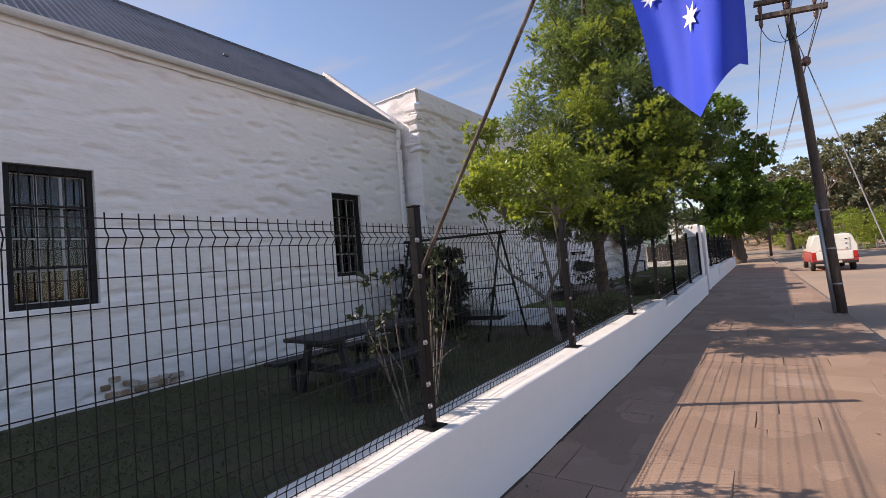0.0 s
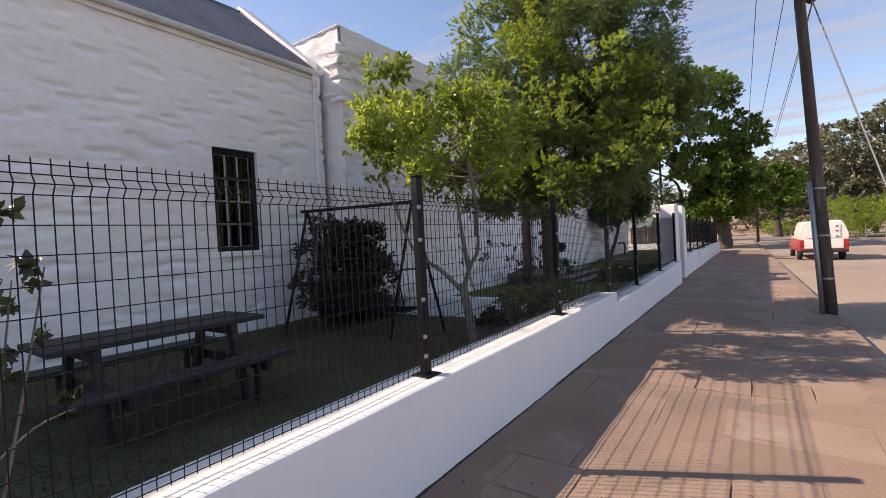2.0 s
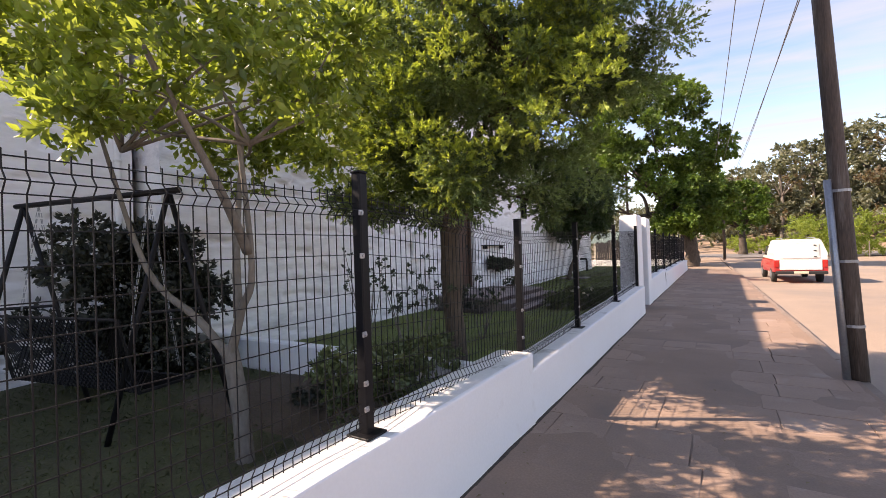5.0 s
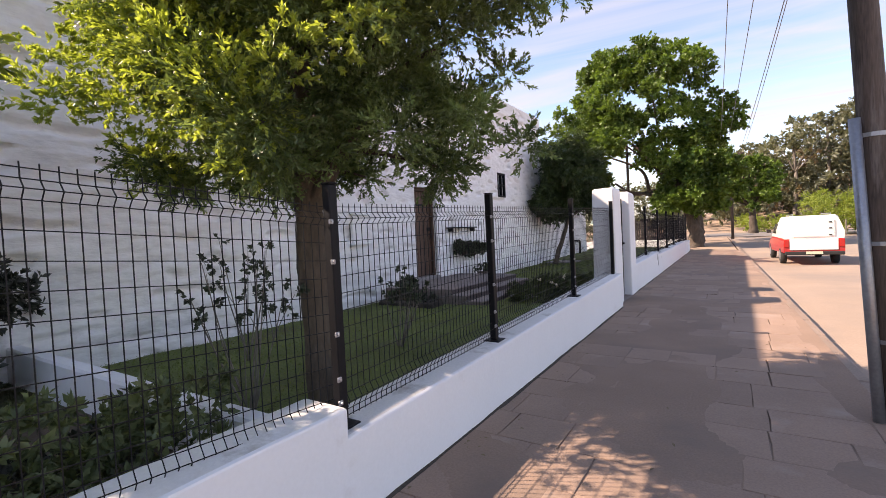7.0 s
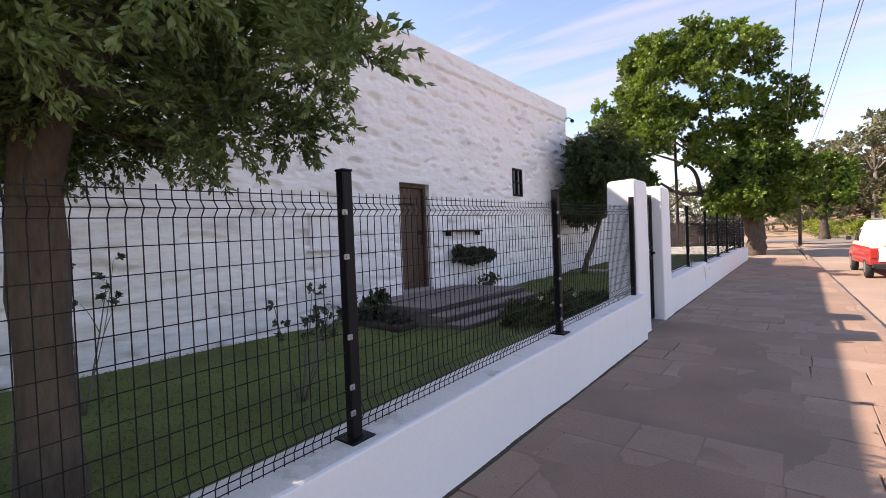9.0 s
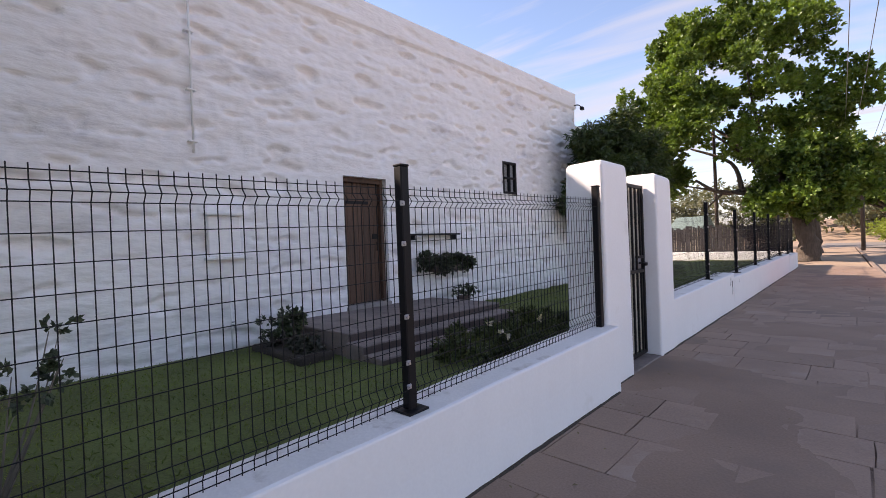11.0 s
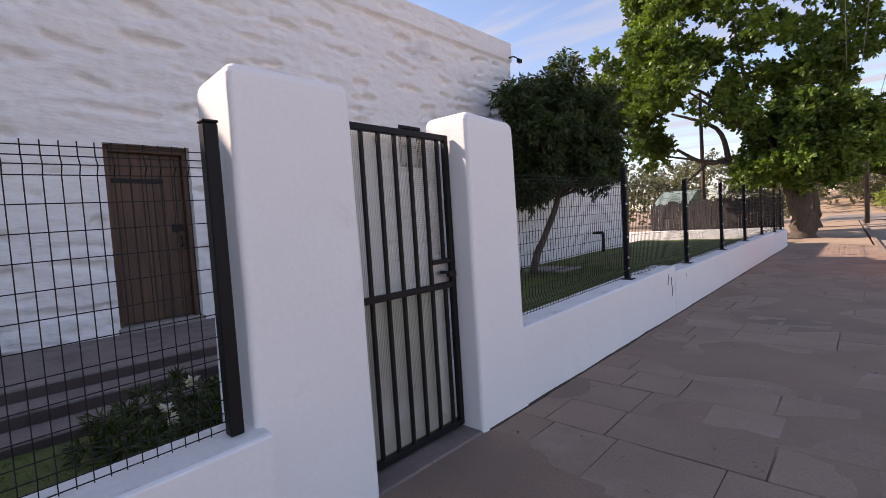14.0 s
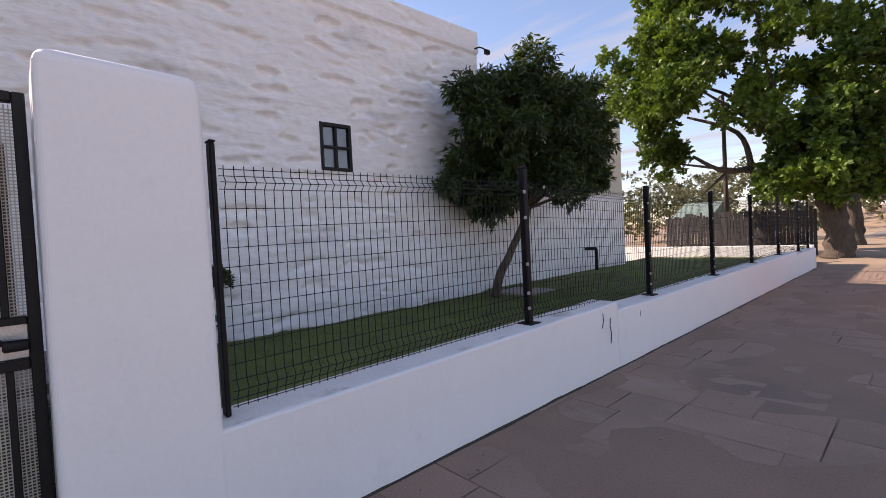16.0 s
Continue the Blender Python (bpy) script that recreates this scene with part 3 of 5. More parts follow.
# ---- gate ----
gate = thing("metal_gate", "black steel bar gate backed with beige mesh, closed", "gate", (-1.88, 17.46, 0.03))
GX = -1.88
for name, y0, y1, z0, z1 in (("stile", 17.02, 17.06, 0.03, 2.10), ("stile", 17.875, 17.915, 0.03, 2.10), ("rail", 17.06, 17.875, 2.06, 2.10),
                             ("rail", 17.06, 17.875, 1.035, 1.075), ("rail", 17.06, 17.875, 0.03, 0.07), ("lock_rail", 17.69, 17.875, 1.21, 1.24)):
    bm = bmesh.new()
    box(bm, GX - 0.02, GX + 0.02, y0, y1, z0, z1, 0.004)
    part(name, bm, M_IRON, gate)
for k in range(6):
    y = 17.172 + 0.1285 * k
    for z0, z1 in ((0.07, 1.035), (1.075, 2.06)):
        if z0 > 1 and k == 5:
            z0 = 1.24
        bm = bmesh.new()
        box(bm, GX - 0.01, GX + 0.014, y - 0.012, y + 0.012, z0, z1, 0.003)
        part("bar", bm, M_IRON, gate)
bm = bmesh.new()
box(bm, GX - 0.03, GX - 0.012, 17.70, 17.875, 1.075, 1.21, 0.003)
lockbox = part("lock_plate", bm, M_CLAMP, gate, "bare metal lock plate")
bm = bmesh.new()
tube(bm, [(GX - 0.01, 17.79, 1.15), (GX + 0.045, 17.79, 1.15), (GX + 0.05, 17.85, 1.145)], 0.011, 8)
box(bm, GX + 0.03, GX + 0.065, 17.80, 17.875, 1.115, 1.155, 0.006)
part("padlock", bm, M_IRON, lockbox, "black padlock and bolt", True)
bm = bmesh.new()
box(bm, GX - 0.03, GX + 0.03, 16.98, 17.07, 2.10, 2.14, 0.006)
part("hinge", bm, M_IRON, gate)
# the woven backing: strands both ways
bm = bmesh.new()
for i in range(62):
    y = 17.066 + 0.0131 * i
    box(bm, GX - 0.034, GX - 0.031, y - 0.0021, y + 0.0021, 0.07, 2.06)
for i in range(151):
    z = 0.075 + 0.0131 * i
    box(bm, GX - 0.0345, GX - 0.0305, 17.06, 17.875, z - 0.0021, z + 0.0021)
part("mesh_backing", bm, M_SHADECLOTH, gate, "beige woven mesh backing")
bm = bmesh.new()
box(bm, -2.15, -1.70, 17.0, 17.93, -0.05, 0.012, 0.01)
tagged(part("threshold", bm, M_STEP), "worn brown concrete threshold under the gate", "threshold", kind="structure")


# ---- buildings ----
def stones(y, z, seed):
    """Height of half-filled rubble courses under limewash, 0 in the joints to 1 on the stones."""
    v = z / 0.19 + 0.9 * noise.noise((y * 0.55, z * 0.7, seed)) + 0.25 * noise.noise((y * 2.1, z * 2.0, seed + 4))
    row = math.floor(v)
    key = noise.cell((row * 1.7 + 0.5, seed, 0.5))
    u = y / (0.32 + 0.25 * key) + 9 * key + 0.35 * noise.noise((y * 1.6, z * 2.2, seed + 8))
    col = math.floor(u)
    own = noise.cell((row * 3.1 + 0.5, col * 2.3 + 0.5, seed))
    e = min(min(u - col, col + 1 - u) * 0.42, min(v - row, row + 1 - v) * 0.19)
    s = max(0.0, min(1.0, e / 0.045))
    return s * s * (3 - 2 * s) * (0.35 + 0.65 * own)


def rough_wall(name, x, y0, y1, z0, z1, holes, mat, amp, step, label, thick=0.45, seed=0.0, wedge=(1.0, 2.6), ledge=None, facing=1, pits=(1.5, 4.6, 0.27)):
    """A limewashed rubble wall with real relief; holes (y0, y1, z0, z1) go through it."""
    ys = sorted({round(y0 + (y1 - y0) * i / int((y1 - y0) / step), 4) for i in range(int((y1 - y0) / step) + 1)} | {h[i] for h in holes for i in (0, 1)})
    zs = sorted({round(z0 + (z1 - z0) * i / int((z1 - z0) / (step * 0.8)), 4) for i in range(int((z1 - z0) / (step * 0.8)) + 1)} | {h[i] for h in holes for i in (2, 3)})
    vs, fs = [], []
    for y in ys:
        for z in zs:
            near = any(h[0] - 0.06 < y < h[1] + 0.06 and h[2] - 0.06 < z < h[3] + 0.06 for h in holes)
            q = Vector((y * wedge[0], z * wedge[1], seed))
            mask = max(0.0, min(1.0, 0.55 + 1.1 * noise.noise((y * 0.5, z * 0.6, seed + 2))))
            d = amp * (0.55 * mask * stones(y, z, seed) + 0.38 * noise.noise(q * 1.3) + 0.3 * noise.noise(q * 3.6) + 0.22 * noise.noise(q * 6)) * (0.25 if near else 1)
            d += 0.02 * noise.noise((y * 0.3, z * 0.4, seed)) - pits[2] * min(0.26, max(0.0, noise.noise((y * pits[0], z * pits[1], seed + 31)) + 0.3 * noise.noise((y * 5, z * 9, seed)) - 0.24)) * (0.2 if near else 1)
            if ledge and ledge < z:
                d = d * 0.4 + 0.06
            vs.append((x + facing * d, y, z))
    nz = len(zs)
    for i in range(len(ys) - 1):
        for j in range(nz - 1):
            yc, zc = (ys[i] + ys[i + 1]) / 2, (zs[j] + zs[j + 1]) / 2
            if any(h[0] < yc < h[1] and h[2] < zc < h[3] for h in holes):
                continue
            a = i * nz + j
            fs.append((a, a + nz, a + nz + 1, a + 1))
    xb = x - facing * thick
    nf = len(fs)

    def quad(*ps):
        k = len(vs)
        vs.extend(ps)
        fs.append(tuple(range(k, k + 4)))
    for h in holes:
        a, b, c, d = h
        quad((x, a, c), (xb, a, c), (xb, a, d), (x, a, d))
        quad((x, b, c), (x, b, d), (xb, b, d), (xb, b, c))
        quad((x, a, d), (xb, a, d), (xb, b, d), (x, b, d))
        quad((x, a, c), (x, b, c), (xb, b, c), (xb, a, c))
    quad((x, y0, z1), (x, y1, z1), (xb, y1, z1), (xb, y0, z1))
    me = mesh_of(name, vs, fs, mat)
    me.polygons.foreach_set("use_smooth", [i < nf for i in range(len(fs))])
    me.update()
    return tagged(new(name, me), label, "wall", kind="structure")


def plain_wall(name, x0, x1, y0, y1, z0, z1, mat, label, bevel=0.02):
    bm = bmesh.new()
    box(bm, x0, x1, y0, y1, z0, z1, bevel)
    return tagged(part(name, bm, mat), label, "wall", kind="structure")


W1, W2 = (1.28, 2.16, 1.47, 3.22), (6.17, 6.97, 1.54, 3.27)
rough_wall("wall_cottage", -7.1, -12, 8.5, -0.2, 5.02, [W1, W2], M_PLASTER, 0.014, 0.045, "limewashed cottage wall with faint stone courses", 0.42, 3.3, pits=(2.4, 10.5, 0.19))
plain_wall("wall_cottage_back", -12.4, -12.0, -12, 8.5, -0.2, 5.02, M_PLASTER, "white cottage wall")
plain_wall("wall_cottage_end", -12.0, -7.5, -12.0, -11.6, -0.2, 5.02, M_PLASTER, "white cottage wall")
DOOR, WIN = (16.80, 17.78, 0.40, 2.76), (21.72, 22.34, 2.71, 3.55)
rough_wall("wall_hall", -6.6, 8.62, 25.85, -0.25, 6.12, [DOOR, WIN], M_STONE, 0.05, 0.04, "tall limewashed rubble stone wall", 0.5, 9.1, ledge=5.66, pits=(1.7, 5.2, 0.4))


def end_wall(name, y, x0, x1, z0, z1, facing, mat, label):
    """The hall's end walls, rough like its front."""
    n, m = int((x1 - x0) / 0.09), int((z1 - z0) / 0.07)
    vs, fs = [], []
    for i in range(n + 1):
        for j in range(m + 1):
            x, z = x0 + (x1 - x0) * i / n, z0 + (z1 - z0) * j / m
            q = Vector((x * 1.2, z * 2.4, 17.0))
            edge = 0.0 if i == n else 1.0
            d = edge * 0.028 * (noise.noise(q * 1.5) + noise.noise(q * 3.4)) + (0.03 if z > 5.66 else 0)
            vs.append((x, y + facing * d, z))
    for i in range(n):
        for j in range(m):
            a = i * (m + 1) + j
            fs.append((a, a + m + 1, a + m + 2, a + 1))
    return tagged(new(name, mesh_of(name, vs, fs, mat, True)), label, "wall", kind="structure")


end_wall("wall_hall_south", 8.62, -13.0, -6.6, -0.2, 6.12, -1, M_STONE, "rough limewashed end wall of the stone hall")
end_wall("wall_hall_north", 25.85, -13.0, -6.6, -0.2, 6.12, 1, M_STONE, "rough limewashed end wall of the stone hall")
plain_wall("wall_hall_back", -13.3, -12.98, 8.6, 25.9, -0.2, 6.1, M_STONE, "rear wall of the stone hall")
plain_wall("roof_hall", -12.98, -7.05, 8.7, 25.8, 5.45, 5.6, M_CONC, "flat roof behind the parapet")
plain_wall("coping_hall", -6.98, -6.555, 8.56, 25.9, 6.105, 6.16, M_COPING, "white rounded coping along the parapet", 0.025)
plain_wall("coping_hall_end", -13.0, -6.98, 8.56, 8.92, 6.105, 6.155, M_COPING, "white rounded coping along the parapet", 0.025)
for nm in ("wall_hall", "coping_hall", "coping_hall_end", "wall_hall_south"):
    for v in bpy.data.objects[nm].data.vertices:
        v.co.z -= 0.2 * max(0.0, min(1.0, (25.9 - v.co.y) / 17.3)) * max(0.0, min(1.0, (v.co.z - 4.6) / 1.0))
# broken quoin stones at the hall's near corner
rq = random.Random(5)
quoins = thing("corner_stones", "broken whitewashed corner stones under the parapet", "stone", (-6.62, 8.6, 4.6), kind="structure")
zq = 4.4
while zq < 5.44:
    z = zq
    zq += rq.uniform(0.08, 0.2)
    bm = bmesh.new()
    vq = box(bm, -6.95 + rq.uniform(-0.12, 0.15), -6.56 + rq.uniform(-0.04, 0.05), 8.51 + rq.uniform(-0.07, 0.05), 8.83 + rq.uniform(-0.1, 0.15), z, zq - 0.015, 0.03)
    for v in vq:
        if v.is_valid:
            v.co += Vector((rq.uniform(-1, 1), rq.uniform(-1, 1), rq.uniform(-1, 1))) * 0.022
    part("stone", bm, M_STONE, quoins)

# gable coping that follows the cottage roof
bm = bmesh.new()
prof = [(-7.28, 5.36), (-9.58, 7.24), (-11.9, 5.36), (-11.9, 4.9), (-7.28, 4.9)]
front = [bm.verts.new((x, 8.36, z)) for x, z in prof]
back = [bm.verts.new((x, 8.62, z)) for x, z in prof]
bm.faces.new(front); bm.faces.new(back[::-1])
for i in range(5):
    bm.faces.new((front[i], front[(i + 1) % 5], back[(i + 1) % 5], back[i]))
tagged(part("wall_gable", bm, M_COPING), "white gable parapet following the roof slope", "wall", kind="structure")

# corrugated roof: two slopes of waves
def iron_roof(name, xe, ze, xr, zr, y0, y1, label):
    vs, fs = [], []
    n, rows = int((y1 - y0) / 0.021), 4
    nx, nz = (zr - ze), -(xr - xe)
    ln = math.hypot(nx, nz)
    s = 1 if xe > xr else -1
    for i in range(n + 1):
        y = y0 + 0.021 * i
        w = 0.019 * math.sin(2 * math.pi * y / 0.105)
        for j in range(rows + 1):
            f = j / rows
            lap = 0.008 * (j % 2)
            vs.append((xe + (xr - xe) * f + s * abs(nx) / ln * (w + lap), y, ze + (zr - ze) * f + abs(nz) / ln * (w + lap)))
    for i in range(n):
        for j in range(rows):
            a = i * (rows + 1) + j
            fs.append((a, a + rows + 1, a + rows + 2, a + 1))
    return tagged(new(name, mesh_of(name, vs, fs, M_ROOF, True)), label, "roof", kind="structure")


iron_roof("roof_cottage", -6.98, 5.04, -9.58, 7.08, -12, 8.36, "dark grey corrugated iron roof of the cottage")
iron_roof("roof_cottage_back", -12.2, 5.04, -9.58, 7.08, -12, 8.36, "dark grey corrugated iron roof of the cottage")
bm = bmesh.new()
tube(bm, [(-9.58, -12, 7.07), (-9.58, 8.36, 7.07)], 0.06, 10)
for k in range(6):
    box(bm, -7.9, -7.86, -8 + 2.5 * k, -7.9 + 2.5 * k, 5.83, 5.87, 0.005)
tagged(part("ridge_cap", bm, M_ROOF, None, smooth=True), "rolled iron ridge cap", "roof", kind="structure")
# gutter, fascia, downpipe
gutter = thing("gutter", "white half-round gutter with downpipe under the eaves", "gutter", (-6.95, -2, 4.98))
bm = bmesh.new()
vs, ang = [], [math.pi + math.pi * k / 8 for k in range(9)]
rows = []
for y in (-12, 8.42):
    rows.append([bm.verts.new((-6.99 + 0.065 * math.cos(a), y, 5.04 + 0.075 * math.sin(a))) for a in ang] + [bm.verts.new((-6.99 + 0.057 * math.cos(a), y, 5.04 + 0.067 * math.sin(a))) for a in reversed(ang)])
for k in range(18):
    bm.faces.new((rows[0][k], rows[0][(k + 1) % 18], rows[1][(k + 1) % 18], rows[1][k]))
for k in range(8):
    bm.faces.new((rows[1][k], rows[1][k + 1], rows[1][16 - k], rows[1][17 - k]))
part("trough", bm, M_COPING, gutter, smooth=True)
bm = bmesh.new()
box(bm, -7.1, -7.06, -12, 8.42, 4.90, 5.06, 0.006)
part("fascia", bm, M_COPING, gutter)
bm = bmesh.new()
tube(bm, bent([(-6.99, 8.28, 4.97), (-7.0, 8.28, 4.86), (-7.03, 8.3, 4.72), (-7.04, 8.3, 4.5), (-7.04, 8.3, 0.2)], 3), 0.042, 10)
for z in (4.4, 2.9, 1.3):
    tube(bm, [(-7.04, 8.3, z), (-7.04, 8.3, z + 0.04)], 0.05, 10)
part("downpipe", bm, M_COPING, gutter, smooth=True)


def barred_window(name, h, x, cols, rows, label):
    """A deep window: dark frame, white glazing bars, iron bars in front."""
    y0, y1, z0, z1 = h
    t = thing(name, label, "window", (x - 0.2, (y0 + y1) / 2, z0), kind="structure")
    bm = bmesh.new()
    for a, b, c, d in ((y0, y0 + 0.07, z0, z1), (y1 - 0.07, y1, z0, z1), (y0 + 0.07, y1 - 0.07, z1 - 0.09, z1), (y0 + 0.07, y1 - 0.07, z0, z0 + 0.07)):
        box(bm, x - 0.20, x - 0.07, a, b, c, d, 0.006)
    part("window_frame", bm, M_DARKWOOD, t)
    bm = bmesh.new()
    yi0, yi1, zi0, zi1 = y0 + 0.07, y1 - 0.07, z0 + 0.07, z1 - 0.09
    for i in range(cols + 1):
        y = yi0 + (yi1 - yi0) * i / cols
        box(bm, x - 0.175, x - 0.15, y - 0.016, y + 0.016, zi0, zi1)
    for j in range(rows + 1):
        z = zi0 + (zi1 - zi0) * j / rows
        box(bm, x - 0.172, x - 0.152, yi0, yi1, z - 0.014, z + 0.014)
    part("glazing_bars", bm, M_WHITEWOOD, t, "white glazing bars")
    bm = bmesh.new()
    box(bm, x - 0.168, x - 0.162, yi0, yi1, zi0, zi1)
    pane = part("pane", bm, M_GLASS, t)
    pane.visible_shadow = False
    nb = 5
    for i in range(nb):
        bm = bmesh.new()
        y = y0 + (y1 - y0) * (i + 1) / (nb + 1)
        tube(bm, [(x - 0.05, y, z0 + 0.01), (x - 0.05, y, z1 - 0.01)], 0.009, 6)
        part("iron_bar", bm, M_IRON, t)
    for j in range(2):
        z = z0 + (z1 - z0) * (j + 0.65) / 2.3
        bm = bmesh.new()
        box(bm, x - 0.062, x - 0.056, y0 + 0.005, y1 - 0.005, z - 0.015, z + 0.015)
        part("iron_crossbar", bm, M_IRON, t)
    bm = bmesh.new()
    box(bm, x - 0.3, x + 0.05, y0 - 0.03, y1 + 0.03, z0 - 0.10, z0 - 0.004, 0.015)
    part("window_sill", bm, M_PLASTER, t)


barred_window("window_1", W1, -7.1, 3, 4, "dark framed cottage window behind iron bars")
barred_window("window_2", W2, -7.1, 3, 4, "narrow dark cottage window behind iron bars")
# added backing walls behind the panes, their dark colour standing in for unlit rooms
plain_wall("wall_backing_cottage", -8.6, -8.5, -11, 8.3, 0, 5, M_SOIL_DIMROOM, "added backing wall, coloured dark for the dim cottage room")
plain_wall("wall_backing_hall", -8.6, -8.5, 9.2, 25.3, 0, 5.4, M_SOIL_DIMROOM, "added backing wall, coloured dark for the dim hall room")

w = thing("window_3", "small four-pane dark framed window high in the wall", "window", (-6.75, 22.03, 2.71), kind="structure")
y0, y1, z0, z1 = WIN
for nm, a, b, c, d in (("window_frame", y0, y0 + 0.06, z0, z1), ("window_frame", y1 - 0.06, y1, z0, z1), ("window_frame", y0 + 0.06, y1 - 0.06, z1 - 0.06, z1), ("window_frame", y0 + 0.06, y1 - 0.06, z0, z0 + 0.06),
                       ("glazing_bar", (y0 + y1) / 2 - 0.02, (y0 + y1) / 2 + 0.02, z0 + 0.06, z1 - 0.06), ("glazing_bar", y0 + 0.06, y1 - 0.06, (z0 + z1) / 2 - 0.02, (z0 + z1) / 2 + 0.02)):
    bm = bmesh.new()
    off = 0.003 if nm == "glazing_bar" and d - c < 0.1 else 0
    box(bm, -6.68 - off, -6.59 + off, a, b, c, d, 0.005)
    part(nm, bm, M_DARKWOOD, w)
for a, b in ((y0 + 0.06, (y0 + y1) / 2 - 0.02), ((y0 + y1) / 2 + 0.02, y1 - 0.06)):
    for c, d in ((z0 + 0.06, (z0 + z1) / 2 - 0.02), ((z0 + z1) / 2 + 0.02, z1 - 0.06)):
        bm = bmesh.new()
        box(bm, -6.65, -6.644, a, b, c, d)
        part("pane", bm, M_PALEGLASS, w).visible_shadow = False
bm = bmesh.new()
box(bm, -6.69, -6.675, y0 + 0.002, y1 - 0.002, z0 + 0.002, z1 - 0.002)
part("blind", bm, M_WHITEWOOD, w, "pale drawn blind")

d = thing("door_1", "closed weathered brown plank door in a deep frame", "door", (-6.8, 17.29, 0.4), kind="structure")
y0, y1, z0, z1 = DOOR
for nm, a, b, c, e in (("door_frame", y0, y0 + 0.07, z0, z1), ("door_frame", y1 - 0.07, y1, z0, z1), ("lintel", y0 + 0.07, y1 - 0.07, z1 - 0.09, z1)):
    bm = bmesh.new()
    box(bm, -6.85, -6.70, a, b, c, e, 0.008)
    part(nm, bm, M_WOODDOOR, d)
for k in range(7):
    wd = (y1 - y0 - 0.14) / 7
    bm = bmesh.new()
    a = y0 + 0.07 + wd * k
    box(bm, -6.83, -6.785, a + 0.002, a + wd - 0.002, z0 + 0.03, z1 - 0.09, 0.005)
    part("plank", bm, M_WOODDOOR, d)
bm = bmesh.new()
box(bm, -6.785, -6.765, y1 - 0.24, y1 - 0.10, 1.62, 1.72, 0.006)
tube(bm, [(-6.77, y1 - 0.14, 1.55), (-6.74, y1 - 0.14, 1.52), (-6.74, y1 - 0.14, 1.42), (-6.77, y1 - 0.14, 1.40)], 0.012, 6)
part("lock", bm, M_IRON, d, "black iron lock and handle")
bm = bmesh.new()
box(bm, -6.785, -6.777, y0 + 0.09, y1 - 0.3, 2.28, 2.34, 0.004)
part("strap_hinge", bm, M_IRON, d)
bm = bmesh.new()
box(bm, -7.05, -6.56, y0 - 0.02, y1 + 0.02, 0.30, 0.415, 0.012)
part("door_sill", bm, M_CONC, d)

# wing beyond the hall
rough_wall("wall_wing", -6.75, 26.0, 33.4, -0.2, 2.55, [], M_STONE, 0.015, 0.09, "white lower wall of the far wing", 0.4, 23.0)
plain_wall("wall_wing_upper", -12.9, -6.78, 26.0, 33.4, 2.55, 5.25, M_CREAM, "cream plastered upper wall of the far wing")
plain_wall("wall_wing_end", -12.9, -7.15, 33.2, 33.38, -0.2, 2.55, M_STONE, "white end wall of the far wing")
plain_wall("wall_boundary", -13.5, -2.06, 36.95, 37.2, -0.2, 0.56, M_WALLPAINT, "low white cross wall at the end of the garden")

# porch and steps
porch = thing("porch", "worn concrete porch with three broad steps", "porch", (-5.6, 17.2, 0), kind="structure")
for nm, xa, xb, ya, yb, za, zb in (("landing", -6.62, -4.85, 15.55, 18.95, -0.1, 0.345), ("step", -4.85, -4.47, 15.5, 18.9, -0.1, 0.235), ("step", -4.47, -4.10, 15.5, 18.85, -0.1, 0.125)):
    bm = bmesh.new()
    box(bm, xa, xb, ya, yb, za, zb, 0.018, seg=2)
    part(nm, bm, M_STEP, porch)
for xa, ya, yb, za, zb in ((-4.85, 15.56, 18.94, 0.236, 0.325), (-4.47, 15.51, 18.89, 0.126, 0.215), (-4.10, 15.51, 18.84, -0.05, 0.105)):
    bm = bmesh.new()
    box(bm, xa - 0.01, xa + 0.004, ya, yb, za, zb, 0.002)
    part("riser", bm, M_STOEP, porch, "dark polished riser")
bm = bmesh.new()
box(bm, -4.1, -2.2, 16.7, 17.9, -0.1, 0.075, 0.01)
part("path", bm, M_CONC, porch)
# garden ledge between the lower garden and the lawn
plain_wall("wall_garden", -6.62, -1.97, 9.05, 9.20, -0.1, 0.5, M_WALLPAINT, "low white garden wall across the lawn")

# blocked hatch and ledges on the hall wall
hatch = thing("blocked_hatch", "whitewashed blocked-up hatch with thin ledges", "hatch", (-6.58, 14.72, 1.38), kind="structure")
for nm, z, w0 in (("ledge", 1.37, 0.28), ("ledge", 2.0, 0.27)):
    bm = bmesh.new()
    box(bm, -6.66, -6.49, 14.72 - w0, 14.72 + w0, z, z + 0.05, 0.012)
    part(nm, bm, M_COPING, hatch)
bm = bmesh.new()
box(bm, -6.63, -6.565, 14.5, 14.94, 1.42, 2.0, 0.01)
part("panel", bm, M_PLASTER, hatch)
bm = bmesh.new()
tube(bm, [(-6.545, 14.35, 5.6), (-6.545, 14.36, 4.4), (-6.545, 14.35, 2.85)], 0.017, 8)
for z in (5.2, 4.5, 3.7, 3.0):
    box(bm, -6.6, -6.52, 14.29, 14.41, z, z + 0.025, 0.004)
tagged(part("wall_cable", bm, M_COPING, None, smooth=True), "whitewashed cable clipped to the stone wall", "cable")
bm = bmesh.new()
tube(bm, bent([(-6.7, 30.6, 0.85), (-6.45, 30.6, 0.85), (-6.35, 30.6, 0.8), (-6.35, 30.6, 0.2)], 4), 0.05, 10)
tagged(part("drain_pipe", bm, M_BLACK, None, smooth=True), "black bent drain pipe on the wing wall", "pipe")
bm = bmesh.new()
box(bm, -6.35, -5.2, 25.6, 26.6, 0.02, 0.15, 0.01)
